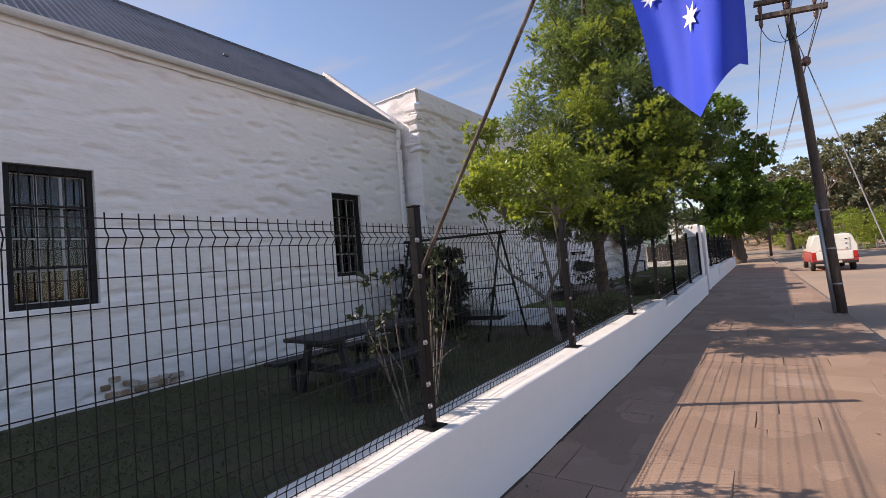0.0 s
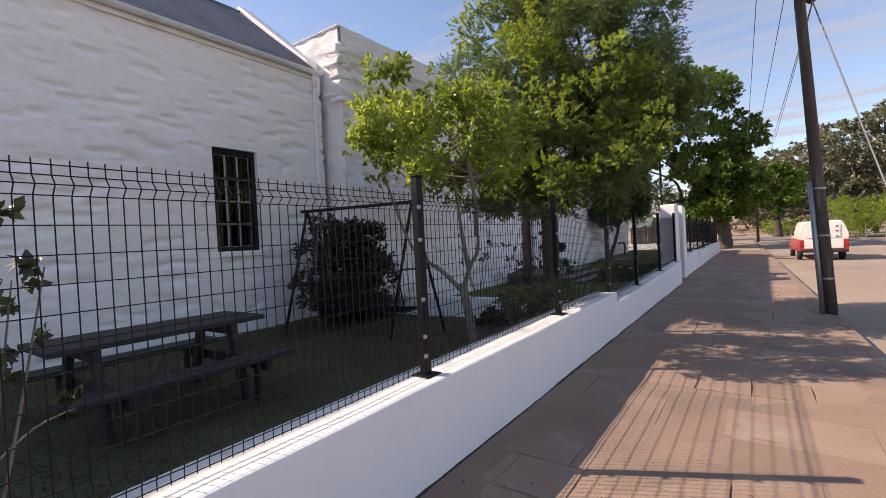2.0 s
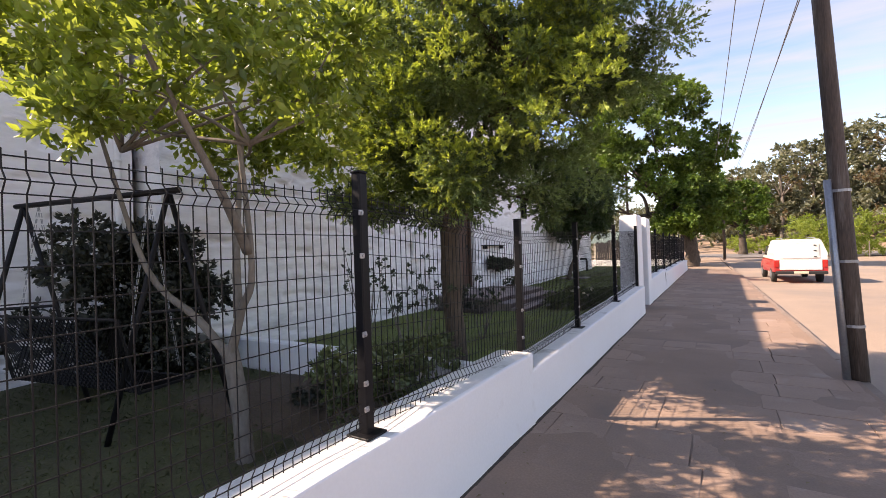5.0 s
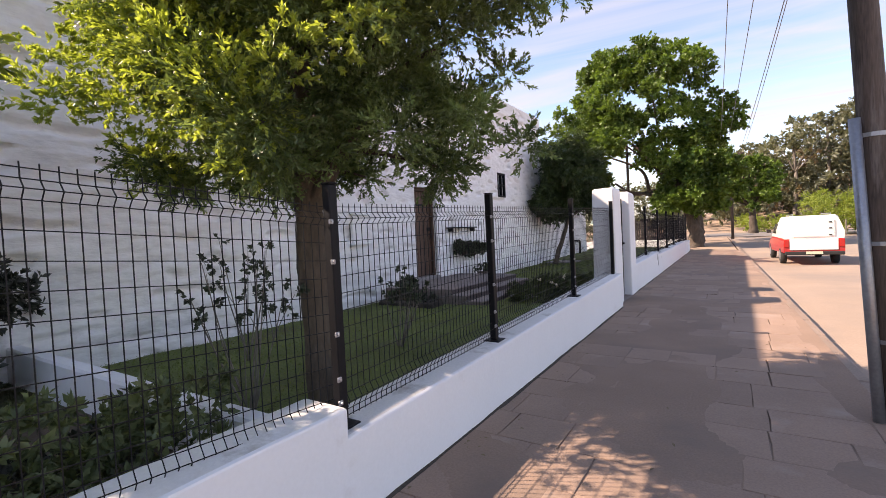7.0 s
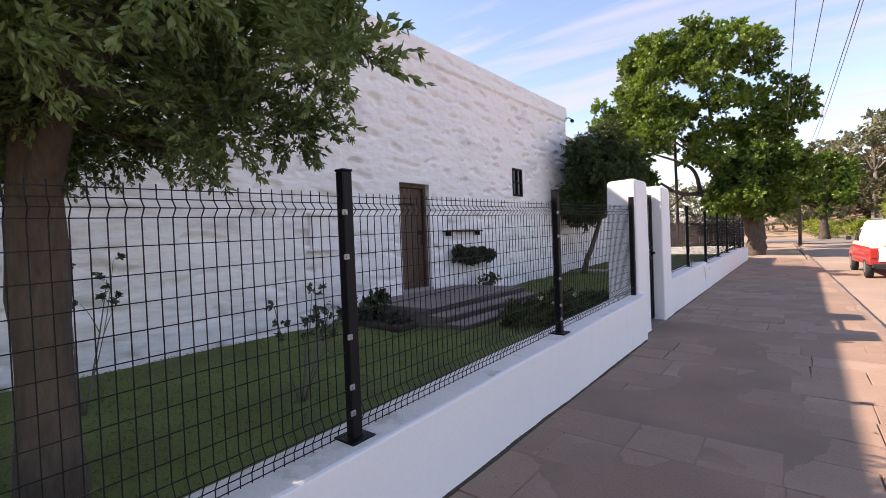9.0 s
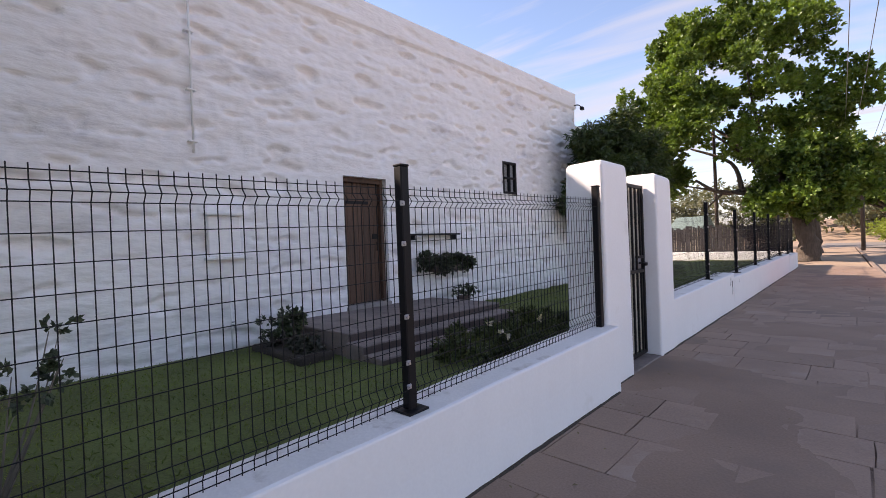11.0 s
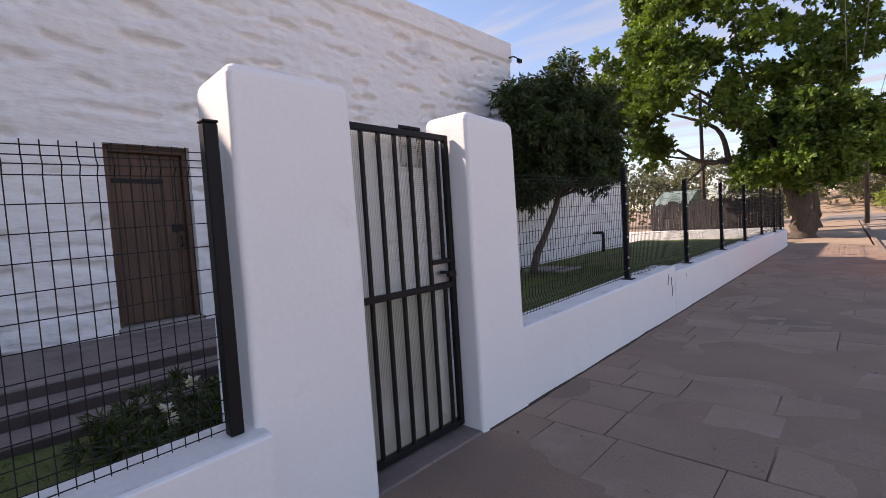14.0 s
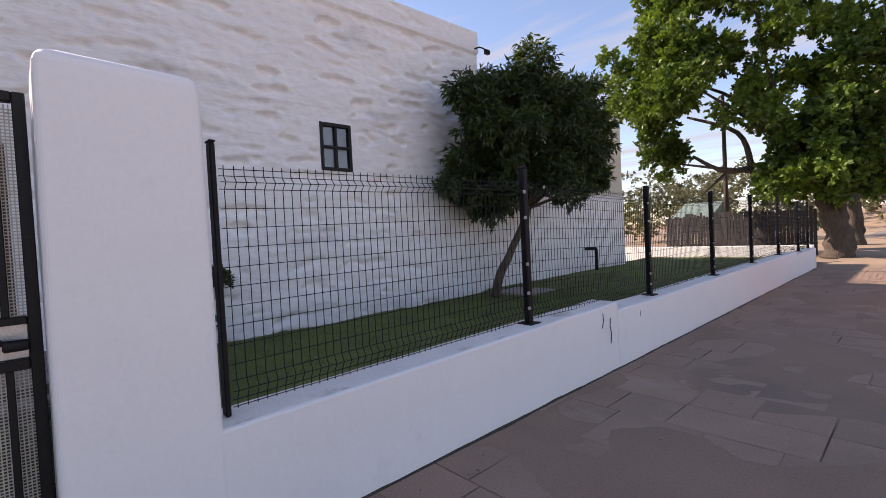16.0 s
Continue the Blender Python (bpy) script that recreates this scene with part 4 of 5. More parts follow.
tagged(part("paving_stone", bm, M_CONC), "pale slab lying under the small tree", "slab")


# ---- garden things ----
table = thing("picnic_table", "dark stained timber picnic table on the lawn", "picnic table", (-4.35, 4.05, 0.12))
for k in range(5):
    bm = bmesh.new()
    x = -4.72 + 0.148 * k
    box(bm, x, x + 0.14, 3.2, 4.92, 0.84, 0.885, 0.006)
    part("plank", bm, M_TABLE, table)
for s in (-1, 1):
    for k in range(2):
        bm = bmesh.new()
        x = -4.35 + s * 0.66 + 0.15 * k - 0.145
        box(bm, x, x + 0.14, 3.2, 4.92, 0.53, 0.575, 0.006)
        part("bench_plank", bm, M_TABLE, table)
for y in (3.5, 4.6):
    bm = bmesh.new()
    box(bm, -4.7, -4.0, y - 0.03, y + 0.03, 0.74, 0.84, 0.006)
    part("top_bearer", bm, M_TABLE, table)
    bm = bmesh.new()
    box(bm, -5.15, -3.55, y + 0.032, y + 0.085, 0.43, 0.53, 0.006)
    part("seat_bearer", bm, M_TABLE, table)
    for s in (-1, 1):
        bm = bmesh.new()
        box(bm, -0.05, 0.05, -0.03, 0.03, -0.02, 0.68, 0.006, Matrix.Translation((-4.35 + s * 0.5, y, 0.11)) @ Matrix.Rotation(radians(-s * 18), 4, "Y"))
        part("leg", bm, M_TABLE, table)
        bm = bmesh.new()
        x = -4.35 + s * 0.66
        box(bm, x - 0.04, x + 0.04, y + 0.0, y + 0.03, 0.10, 0.53, 0.005)
        part("bench_leg", bm, M_TABLE, table)

swing = thing("garden_swing", "black metal A-frame garden swing with mesh seat", "swing seat", (-4.9, 7.15, 0.12))
A, B = Vector((-5.82, 6.98, 0)), Vector((-3.95, 7.35, 0))
LEG = Vector((0.2, 0.41, 0))
ax = (B - A).normalized()
cr = Vector((-ax.y, ax.x, 0))
bm = bmesh.new()
tube(bm, [A + Vector((0, 0, 2.12)) - ax * 0.12, B + Vector((0, 0, 2.12)) + ax * 0.12], 0.025, 8)
part("top_bar", bm, M_IRON, swing, smooth=True)
for P in (A, B):
    for s in (-1, 1):
        bm = bmesh.new()
        tube(bm, [P + Vector((0, 0, 2.12)), P + LEG * s + Vector((0, 0, 0.12))], 0.022, 8)
        part("leg", bm, M_IRON, swing, smooth=True)
    bm = bmesh.new()
    tube(bm, [P + LEG * 0.49 + Vector((0, 0, 1.15)), P - LEG * 0.49 + Vector((0, 0, 1.15))], 0.014, 6)
    part("brace", bm, M_IRON, swing)
for f in (0.12, 0.88):
    for s in (-1, 1):
        bm = bmesh.new()
        p0, p1 = A.lerp(B, f) + Vector((0, 0, 2.1)), A.lerp(B, f) + cr * 0.24 * s + Vector((0, 0, 0.62))
        for k in range(26):
            a, b = p0.lerp(p1, k / 26), p0.lerp(p1, (k + 0.8) / 26)
            o = cr * 0.008 if k % 2 else ax * 0.008
            tube(bm, [a + o, b + o], 0.0035, 4)
            tube(bm, [a - o, b - o], 0.0035, 4)
        part("chain", bm, M_STEEL, swing)


def lattice(bm, p, u, v, nu, nv, r):
    for i in range(nu + 1):
        for sgn in (0, 1):
            f = i / nu
            a = p + u * f
            b = p + u * min(max(f + (0.35 if sgn else -0.35), 0), 1) + v
            tube(bm, [a, b], r, 3, False)


bm = bmesh.new()
s0 = A.lerp(B, 0.14) + Vector((0, 0, 0.55)) - cr * 0.24
u = (B - A) * 0.82
back_v = cr * -0.14 + Vector((0, 0, 0.58))
lattice(bm, s0, u, back_v, 30, 1, 0.005)
tube(bm, [s0, s0 + back_v, s0 + u + back_v, s0 + u], 0.014, 6)
tagged(part("backrest_mesh", bm, M_IRON, swing), kind="stuff")
bm = bmesh.new()
lattice(bm, s0, u, cr * 0.48, 30, 1, 0.005)
tube(bm, [s0, s0 + cr * 0.48, s0 + u + cr * 0.48, s0 + u], 0.014, 6)
tagged(part("seat_mesh", bm, M_IRON, swing), kind="stuff")


def shrub(name, label, clumps, per, size, aspect, leaf, seed, stems=None, bark=None, group="", shell=0.4, category="shrub", droop=0.0):
    base = stems[0][0] if stems else (clumps[0][0][0], clumps[0][0][1], 0.1)
    t = thing(name, label, category, base, group)
    for line, r in (stems or []) and [(s[:-1], s[-1]) for s in stems]:
        bm = bmesh.new()
        pts = bent(line, 4)
        tube(bm, pts, [r * (1 - 0.7 * i / (len(pts) - 1)) for i in range(len(pts))], 6)
        part("stem", bm, bark or M_BARK, t, smooth=True)
    foliage("leaves", clumps, per, size, aspect, leaf, seed, t, shell=shell, droop=droop)
    return t


shrub("shrub", "dense dark clipped shrub against the cottage wall", crown((-6.08, 8.0, 1.08), (0.78, 1.1, 1.08), 66, 0.24, 0.36, 11, hollow=0.3), 420, 0.085, 0.5, L_BUSH, 12,
      [[(-6.2, 7.95, 0.1), (-6.2, 7.95, 0.8), 0.06]])

rr = random.Random(21)


def rose(x, y, z, h, seed, name="rose_bush", spread=0.35, n=7, per=16, label="leggy rose bush with bare thorny canes"):
    r = random.Random(seed)
    stems, cl = [], []
    for k in range(n):
        a = r.uniform(0, 6.28)
        s = r.uniform(0.4, 1.0) * spread
        tip = (x + math.cos(a) * s, y + math.sin(a) * s, z + h * r.uniform(0.65, 1.0))
        mid = (x + math.cos(a) * s * 0.6 + r.uniform(-0.05, 0.05), y + math.sin(a) * s * 0.6, z + h * 0.45)
        stems.append([(x + r.uniform(-0.03, 0.03), y + r.uniform(-0.03, 0.03), z - 0.03), mid, tip, r.uniform(0.007, 0.012)])
        cl.append((tip, 0.09))
        cl.append(((mid[0] * 0.4 + tip[0] * 0.6, mid[1] * 0.4 + tip[1] * 0.6, mid[2] * 0.4 + tip[2] * 0.6), 0.08))
        if r.random() < 0.5:
            br = (mid[0] + r.uniform(-0.2, 0.2), mid[1] + r.uniform(-0.2, 0.2), mid[2] + r.uniform(0.15, 0.35))
            stems.append([mid, ((mid[0] + br[0]) / 2, (mid[1] + br[1]) / 2, (mid[2] + br[2]) / 2 + 0.03), br, 0.005])
            cl.append((br, 0.08))
    return shrub(name, label, cl, per, 0.05, 0.62, L_ROSE, seed, stems, M_PALEBARK, "rose bushes", 0.1)


rose(-2.06, 2.47, 0.15, 1.55, 31, n=12, spread=0.36, per=10)
rose(-5.0, 10.9, 0.05, 1.6, 34, n=5, spread=0.5, per=12)
rose(-3.3, 9.75, 0.05, 1.45, 35, n=9, spread=0.45, per=26, label="rose bush with dark leaves beside the lawn")
rose(-3.6, 12.2, 0.05, 1.0, 36, n=8, spread=0.4, per=24, label="rose bush with dark leaves beside the lawn")

shrub("hedge_plants", "low leafy garden plants behind the fence wall", [((-2.42 + rr.uniform(-0.35, 0.28), 8.35 + rr.uniform(-0.6, 0.65), 0.48 + rr.uniform(-0.25, 0.24)), rr.uniform(0.12, 0.21)) for _ in range(34)],
      170, 0.065, 0.45, L_HEDGE, 41, [[(-2.4 + 0.12 * (k % 3 - 1), 8.0 + 0.17 * k, 0.05), (-2.45, 8.02 + 0.17 * k, 0.5), 0.008] for k in range(6)])
shrub("hedge_plants", "low dark garden plants along the wall", [((-3.2 + rr.uniform(-0.4, 0.4), 8.55 + rr.uniform(-0.3, 0.4), 0.25 + rr.uniform(-0.08, 0.1)), rr.uniform(0.12, 0.18)) for _ in range(10)],
      130, 0.075, 0.5, L_BUSH, 42, [[(-3.2 + 0.1 * k, 8.5 + 0.1 * k, 0.05), (-3.2 + 0.1 * k, 8.52 + 0.1 * k, 0.3), 0.008] for k in range(4)])
shrub("ground_cover", "dark green flowering ground cover beside the steps", [((-3.1 + rr.uniform(-0.85, 0.7), 17.3 + rr.uniform(-1.25, 1.25), 0.11 + rr.uniform(-0.1, 0.2)), rr.uniform(0.12, 0.21)) for _ in range(120)],
      170, 0.10, 0.16, L_COVER, 43, [[(-3.5 + 0.2 * (k % 4), 17.0 + 0.25 * k, 0.0), (-3.5 + 0.2 * (k % 4), 17.0 + 0.25 * k, 0.35), 0.006] for k in range(7)])
foliage("petals", [((-3.35, 16.55, 0.43), 0.1), ((-3.0, 17.3, 0.42), 0.09), ((-2.9, 16.3, 0.41), 0.07)], 28, 0.055, 0.6, L_PETAL, 44)
tagged(bpy.data.objects["petals"], "small white flowers among the ground cover", "flowers", kind="stuff")
shrub("shrub", "small leafy shrub at the foot of the porch", crown((-5.85, 15.2, 0.42), (0.28, 0.3, 0.3), 18, 0.09, 0.15, 45), 80, 0.07, 0.5, L_ROSE, 46, [[(-5.9, 15.25, 0), (-5.9, 15.25, 0.4), 0.02]])
trough = thing("planter_trough", "low dark soil trough at the porch foot", "planter", (-5.6, 15.15, 0.02))
bm = bmesh.new()
box(bm, -6.35, -4.95, 14.92, 15.42, -0.02, 0.14, 0.05, seg=3)
part("trough_body", bm, M_SOIL_DIMROOM, trough)
foliage("leaves", [((-5.6 + rr.uniform(-0.6, 0.6), 15.17 + rr.uniform(-0.15, 0.15), 0.2), 0.11) for _ in range(22)], 70, 0.06, 0.5, L_BUSH, 48, trough)
tap = thing("wall_tap", "small metal garden tap on a white pipe", "tap", (-6.55, 14.75, 0.1))
bm = bmesh.new()
tube(bm, [(-6.54, 14.75, 0.03), (-6.54, 14.75, 0.55), (-6.54, 14.75, 1.05)], 0.013, 8)
part("pipe", bm, M_COPING, tap, smooth=True)
bm = bmesh.new()
tube(bm, bent([(-6.56, 14.75, 0.42), (-6.44, 14.75, 0.43), (-6.40, 14.75, 0.36)], 4), 0.014, 8)
tube(bm, [(-6.46, 14.72, 0.48), (-6.46, 14.78, 0.48)], 0.008, 6)
part("spout", bm, M_STEEL, tap, "steel spout", True)
plant = shrub("hanging_plant", "bushy trailing plant in a wall planter", [((-6.37 + rr.uniform(-0.12, 0.12), 18.5 + 1.45 * k / 29, 1.06 + rr.uniform(-0.17, 0.15)), rr.uniform(0.1, 0.17)) for k in range(30)], 260, 0.06, 0.55, L_ROSE, 50, [[(-6.45, 19.15, 0.85), (-6.4, 19.15, 1.05), 0.02]], category="plant")
bm = bmesh.new()
box(bm, -6.6, -6.32, 18.8, 19.6, 0.9, 1.02, 0.015)
part("planter", bm, M_TERRACOTTA, plant, "dark wall planter")
bm = bmesh.new()
box(bm, -6.59, -6.4, 18.2, 19.72, 1.665, 1.70, 0.006)
for y in (18.35, 19.6):
    box(bm, -6.59, -6.43, y - 0.015, y + 0.015, 1.57, 1.665, 0.003)
tagged(part("wall_shelf", bm, M_DARKWOOD), "thin dark shelf fixed to the stone wall", "shelf")
pot = thing("pot_plant", "small plant in a clay pot beside the porch", "plant", (-6.15, 19.45, 0.05))
bm = bmesh.new()
tube(bm, [(-6.15, 19.45, 0.03), (-6.15, 19.45, 0.07), (-6.15, 19.45, 0.32), (-6.15, 19.45, 0.35)], [0.10, 0.11, 0.15, 0.16], 14)
part("pot", bm, M_TERRACOTTA, pot, smooth=True)
foliage("leaves", crown((-6.15, 19.45, 0.46), (0.3, 0.3, 0.16), 14, 0.07, 0.12, 51), 70, 0.06, 0.5, L_ROSE, 52, pot)

# grass blades on the lawn
rng = np.random.default_rng(77)
n = 60000
gx = rng.uniform(-6.9, -1.98, n)
gy = rng.uniform(-1, 27, n) 
keep = ~((gx < -4.0) & (gy > 15.4) & (gy < 19.05))
gx, gy = gx[keep], gy[keep]
gz = np.array([lawn_z(x, y) + 0.035 * noise.noise((x * 0.9, y * 0.9, 3.1)) for x, y in zip(gx, gy)]) + 0.012
# blades on the cottage side are a darker copy, shade in their colour
for nm, mat, pick, label in (("grass", L_GRASS, gy > 9.2, "short green grass blades of the mown lawn"), ("thin_grass", L_SHADEDGRASS, gy < 9.05, "olive grass blades of the worn lawn, shade painted in")):
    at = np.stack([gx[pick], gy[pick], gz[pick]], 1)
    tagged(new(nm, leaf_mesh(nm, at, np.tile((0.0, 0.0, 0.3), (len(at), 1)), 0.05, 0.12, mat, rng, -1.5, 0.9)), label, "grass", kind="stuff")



# ---- trees ----
def tree(name, label, trunk, radii, mat, at):
    t = thing(name, label, "tree", at)
    bm = bmesh.new()
    tube(bm, bent(trunk, 5), np.interp(np.linspace(0, 1, 5 * (len(trunk) - 1) + 1), np.linspace(0, 1, len(radii)), radii).tolist(), 12)
    for v in bm.verts:
        v.co += Vector((noise.noise(v.co * 3), noise.noise(v.co * 3 + Vector((9, 0, 0))), 0)) * radii[0] * 0.25
    part("trunk", bm, mat, t, smooth=True)
    return t


# small glossy tree by the fence
t = tree("small_tree", "small glossy-leaved tree with twin pale stems", [(-2.98, 7.31, 0.05), (-3.05, 7.32, 0.55), (-3.15, 7.31, 0.95)], [0.07, 0.06, 0.055], M_PALEBARK, (-3.02, 7.3, 0.1))
cl = crown((-3.25, 7.15, 2.8), (1.35, 1.35, 0.82), 68, 0.19, 0.33, 61, low=-0.8, hollow=0.5) + crown((-3.95, 7.0, 3.6), (0.4, 0.4, 0.5), 9, 0.16, 0.25, 62)
for line in ([(-3.13, 7.31, 0.85), (-2.97, 7.3, 1.2), (-2.84, 7.3, 1.5), (-2.85, 7.22, 2.5)], [(-3.13, 7.31, 0.85), (-3.4, 7.25, 1.12), (-3.8, 7.1, 1.5), (-4.1, 6.95, 2.5)], [(-3.0, 7.3, 1.15), (-3.15, 7.4, 1.65), (-3.4, 7.65, 2.5)], [(-2.85, 7.28, 1.6), (-2.65, 6.95, 2.0), (-2.5, 6.5, 2.6)]):
    bm = bmesh.new()
    pts = bent(line, 5)
    tube(bm, pts, [0.036 * (1 - 0.6 * i / (len(pts) - 1)) for i in range(len(pts))], 8)
    part("limb", bm, M_PALEBARK, t, smooth=True)
limbs_to(t, (-3.55, 6.85, 2.3), cl, 7, 0.016, M_PALEBARK, 63)
limbs_to(t, (-2.75, 7.25, 2.3), cl, 7, 0.016, M_PALEBARK, 66)
foliage("crown", cl, 210, 0.085, 0.46, L_CITRUS, 64, t, shell=0.2, spread=0.7, tuft=11)

# tall dense evergreen
t = tree("evergreen_tree", "tall dense evergreen tree with a bare forked trunk", [(-3.0, 10.3, 0.0), (-3.05, 10.3, 0.9), (-3.08, 10.32, 1.9), (-3.18, 10.4, 3.2), (-3.0, 10.4, 5.4), (-2.9, 10.4, 8.0)], [0.16, 0.125, 0.12, 0.1, 0.075, 0.025], M_BARK, (-3.0, 10.3, 0.05))
bm = bmesh.new()
fork = bent([(-3.07, 10.32, 1.75), (-2.8, 10.36, 2.15), (-2.55, 10.4, 2.4), (-2.35, 10.42, 2.85), (-2.05, 10.5, 4.1)], 4)
tube(bm, fork, [0.085 * (1 - 0.6 * i / (len(fork) - 1)) for i in range(len(fork))], 8)
part("fork", bm, M_BARK, t, smooth=True)
low_cl = crown((-2.8, 10.42, 3.05), (2.0, 1.75, 1.25), 130, 0.24, 0.42, 71, hollow=0.35)
mid_cl = crown((-2.65, 10.5, 4.9), (2.25, 1.95, 1.8), 140, 0.28, 0.48, 77, hollow=0.35)
top_cl = crown((-2.6, 10.5, 7.2), (2.1, 1.8, 2.2), 110, 0.3, 0.5, 72, cone=0.4, hollow=0.35)
low_cl += crown((-3.5, 10.15, 2.2), (1.35, 1.2, 0.3), 26, 0.2, 0.33, 79) + crown((-1.95, 10.6, 2.2), (0.9, 1.0, 0.25), 12, 0.2, 0.3, 80) + crown((-1.1, 10.4, 3.8), (0.75, 1.15, 0.85), 44, 0.24, 0.4, 69)
cl = [c for c in low_cl + mid_cl + top_cl if c[0][2] > 1.98 + 0.22 * noise.noise((c[0][0], c[0][1], 0)) and noise.noise(Vector(c[0]) * 0.85) < 0.46]
limbs_to(t, (-3.1, 10.35, 2.3), low_cl, 16, 0.05, M_BARK, 73)
limbs_to(t, (-2.2, 10.45, 3.5), mid_cl, 10, 0.04, M_BARK, 78)
limbs_to(t, (-3.05, 10.4, 4.8), top_cl, 14, 0.045, M_BARK, 74)
rt = random.Random(4)
# clumps towards the sun get fresh tips, coloured paler to look sunlit
sunside = [c for c in cl if (c[0][1] < 10.0 or c[0][0] < -3.7) and (c[0][0] + 2.8) ** 2 + (c[0][1] - 10.4) ** 2 > 1.0 and rt.random() < (0.8 if c[0][2] < 4.4 else 0.35)]
foliage("crown", [c for c in cl if c[0][2] < 5.2], 1600, 0.044, 0.36, L_YEW, 75, t, shell=0.12, spread=0.55, tuft=30, up=0.1)
foliage("upper_crown", [c for c in cl if c[0][2] >= 5.2], 620, 0.08, 0.3, L_YEW, 70, t, shell=0.12, spread=0.55, tuft=26, up=0.1)
# extra pale lobes for tufts that stand out in the sun
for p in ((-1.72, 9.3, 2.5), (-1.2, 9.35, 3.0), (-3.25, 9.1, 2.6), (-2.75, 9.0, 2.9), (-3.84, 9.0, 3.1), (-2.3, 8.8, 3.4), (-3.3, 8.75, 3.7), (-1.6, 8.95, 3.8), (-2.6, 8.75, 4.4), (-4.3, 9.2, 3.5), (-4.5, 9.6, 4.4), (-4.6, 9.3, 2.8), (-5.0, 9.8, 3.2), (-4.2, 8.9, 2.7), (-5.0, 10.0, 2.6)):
    sunside += [((p[0] + rt.uniform(-0.36, 0.36), p[1] + rt.uniform(-0.05, 0.25), p[2] + rt.uniform(-0.26, 0.26)), rt.uniform(0.17, 0.29)) for _ in range(5)]
foliage("sunlit_fresh_growth", [((c[0][0] - 0.06, c[0][1] - 0.13, c[0][2] + 0.09), c[1] * 0.95) for c in sunside], 850, 0.045, 0.38, L_YEWSUNTIP, 76, t, shell=0.55, spread=0.5, tuft=24, up=0.5)

# drooping tree by the hall's far corner
t = tree("drooping_tree", "small dark tree with drooping leaves and leaning trunk", [(-5.85, 25.25, 0.1), (-5.75, 25.35, 0.6), (-5.6, 25.75, 1.3), (-5.55, 26.2, 2.0), (-5.5, 26.6, 3.0)], [0.11, 0.09, 0.08, 0.07, 0.04], M_BARK, (-5.85, 25.25, 0.15))
cl = crown((-5.35, 26.4, 3.4), (1.3, 2.5, 2.05), 180, 0.28, 0.45, 81, low=-0.8, hollow=0.4) + crown((-5.9, 25.1, 2.5), (0.6, 1.2, 0.6), 30, 0.24, 0.38, 84)
limbs_to(t, (-5.55, 26.2, 2.0), cl, 16, 0.045, M_BARK, 82)
foliage("crown", cl, 380, 0.17, 0.24, L_MANGO, 83, t, shell=0.2, droop=0.75, spread=0.6, tuft=16)


def oak(x, y, h, seed, crown_c, crown_r, count, per, lean, label, leaf=0.2, extra=[]):
    t = tree("oak_tree", label, [(x, y, -0.05), (x + 0.05 * lean, y, 0.5), (x - 0.08 * lean, y, 1.6), (x - 0.3 * lean, y + 0.2, 2.8), (x - 0.5 * lean, y + 0.2, 5.2)], [0.58, 0.42, 0.38, 0.34, 0.22], M_OAKBARK, (x, y, 0))
    cl = [c for c in crown(crown_c, crown_r, count, 0.42, 0.78, seed, low=-0.8, hollow=0.45) if noise.noise(Vector(c[0]) * 0.42) < 0.24 and c[0][0] < x + 1.9 + 0.12 * c[0][2]] + extra
    limbs_to(t, (x - 0.6 * lean, y + 0.2, 3.0), cl, 12, 0.15, M_OAKBARK, seed + 1)
    foliage("crown", cl, per, leaf, 0.6, L_OAK, seed + 2, t, shell=0.15, spread=0.75, tuft=16, up=0.15)
    return t


t = oak(-1.7, 39.4, 12, 91, (-4.8, 39.6, 8.3), (5.9, 4.6, 5.7), 330, 400, 1.0, "big old oak with rough leaning trunk beside the pavement", extra=crown((-1.5, 39.3, 4.0), (2.9, 2.6, 2.2), 100, 0.38, 0.66, 95) + crown((-2.4, 38.2, 2.9), (2.2, 0.9, 0.8), 30, 0.3, 0.5, 96) + crown((-7.3, 39.0, 4.6), (0.9, 0.9, 1.2), 18, 0.3, 0.5, 97) + crown((0.0, 39.0, 7.2), (1.2, 0.9, 0.6), 9, 0.25, 0.4, 98))
for line, r in (([(-2.2, 39.6, 2.6), (-3.6, 39.3, 3.6), (-5.0, 39.0, 3.5), (-6.2, 38.8, 4.3)], 0.17), ([(-5.0, 39.0, 3.5), (-5.6, 38.8, 2.9), (-5.9, 38.7, 2.6)], 0.07), ([(-4.2, 39.2, 3.6), (-4.6, 39.0, 5.0), (-6.4, 38.9, 6.0)], 0.13)):
    bm = bmesh.new()
    pts = bent(line, 5)
    tube(bm, pts, [r * (1 - 0.65 * i / (len(pts) - 1)) for i in range(len(pts))], 8)
    part("limb", bm, M_OAKBARK, t, smooth=True)
oak(-2.0, 48.5, 9, 101, (-1.6, 49, 5.6), (3.2, 3.8, 3.6), 120, 300, 0.5, "broad oak shading the dirt verge")
oak(2.4, 71.0, 9, 111, (2.3, 71, 5.7), (3.6, 3.5, 3.6), 120, 260, 0.3, "round-crowned tree at the end of the street", 0.3)

# ---- utility pole, wires ----
pole = thing("utility_pole", "tarred wooden power pole with steel conduit", "utility pole", (1.12, 12.0, -0.1))
PT = Vector((0.76, 12.0, 7.0))
PB = Vector((1.12, 12.0, -0.14))
bm = bmesh.new()
tube(bm, [PB.lerp(PT, f) for f in (0, 0.25, 0.5, 0.75, 1)], [0.095, 0.09, 0.083, 0.075, 0.066], 14)
part("shaft", bm, M_POLE, pole, smooth=True)
bm = bmesh.new()
tube(bm, [PB + Vector((-0.11, -0.06, 0)), PB.lerp(PT, 0.33) + Vector((-0.11, -0.06, 0))], 0.038, 10)
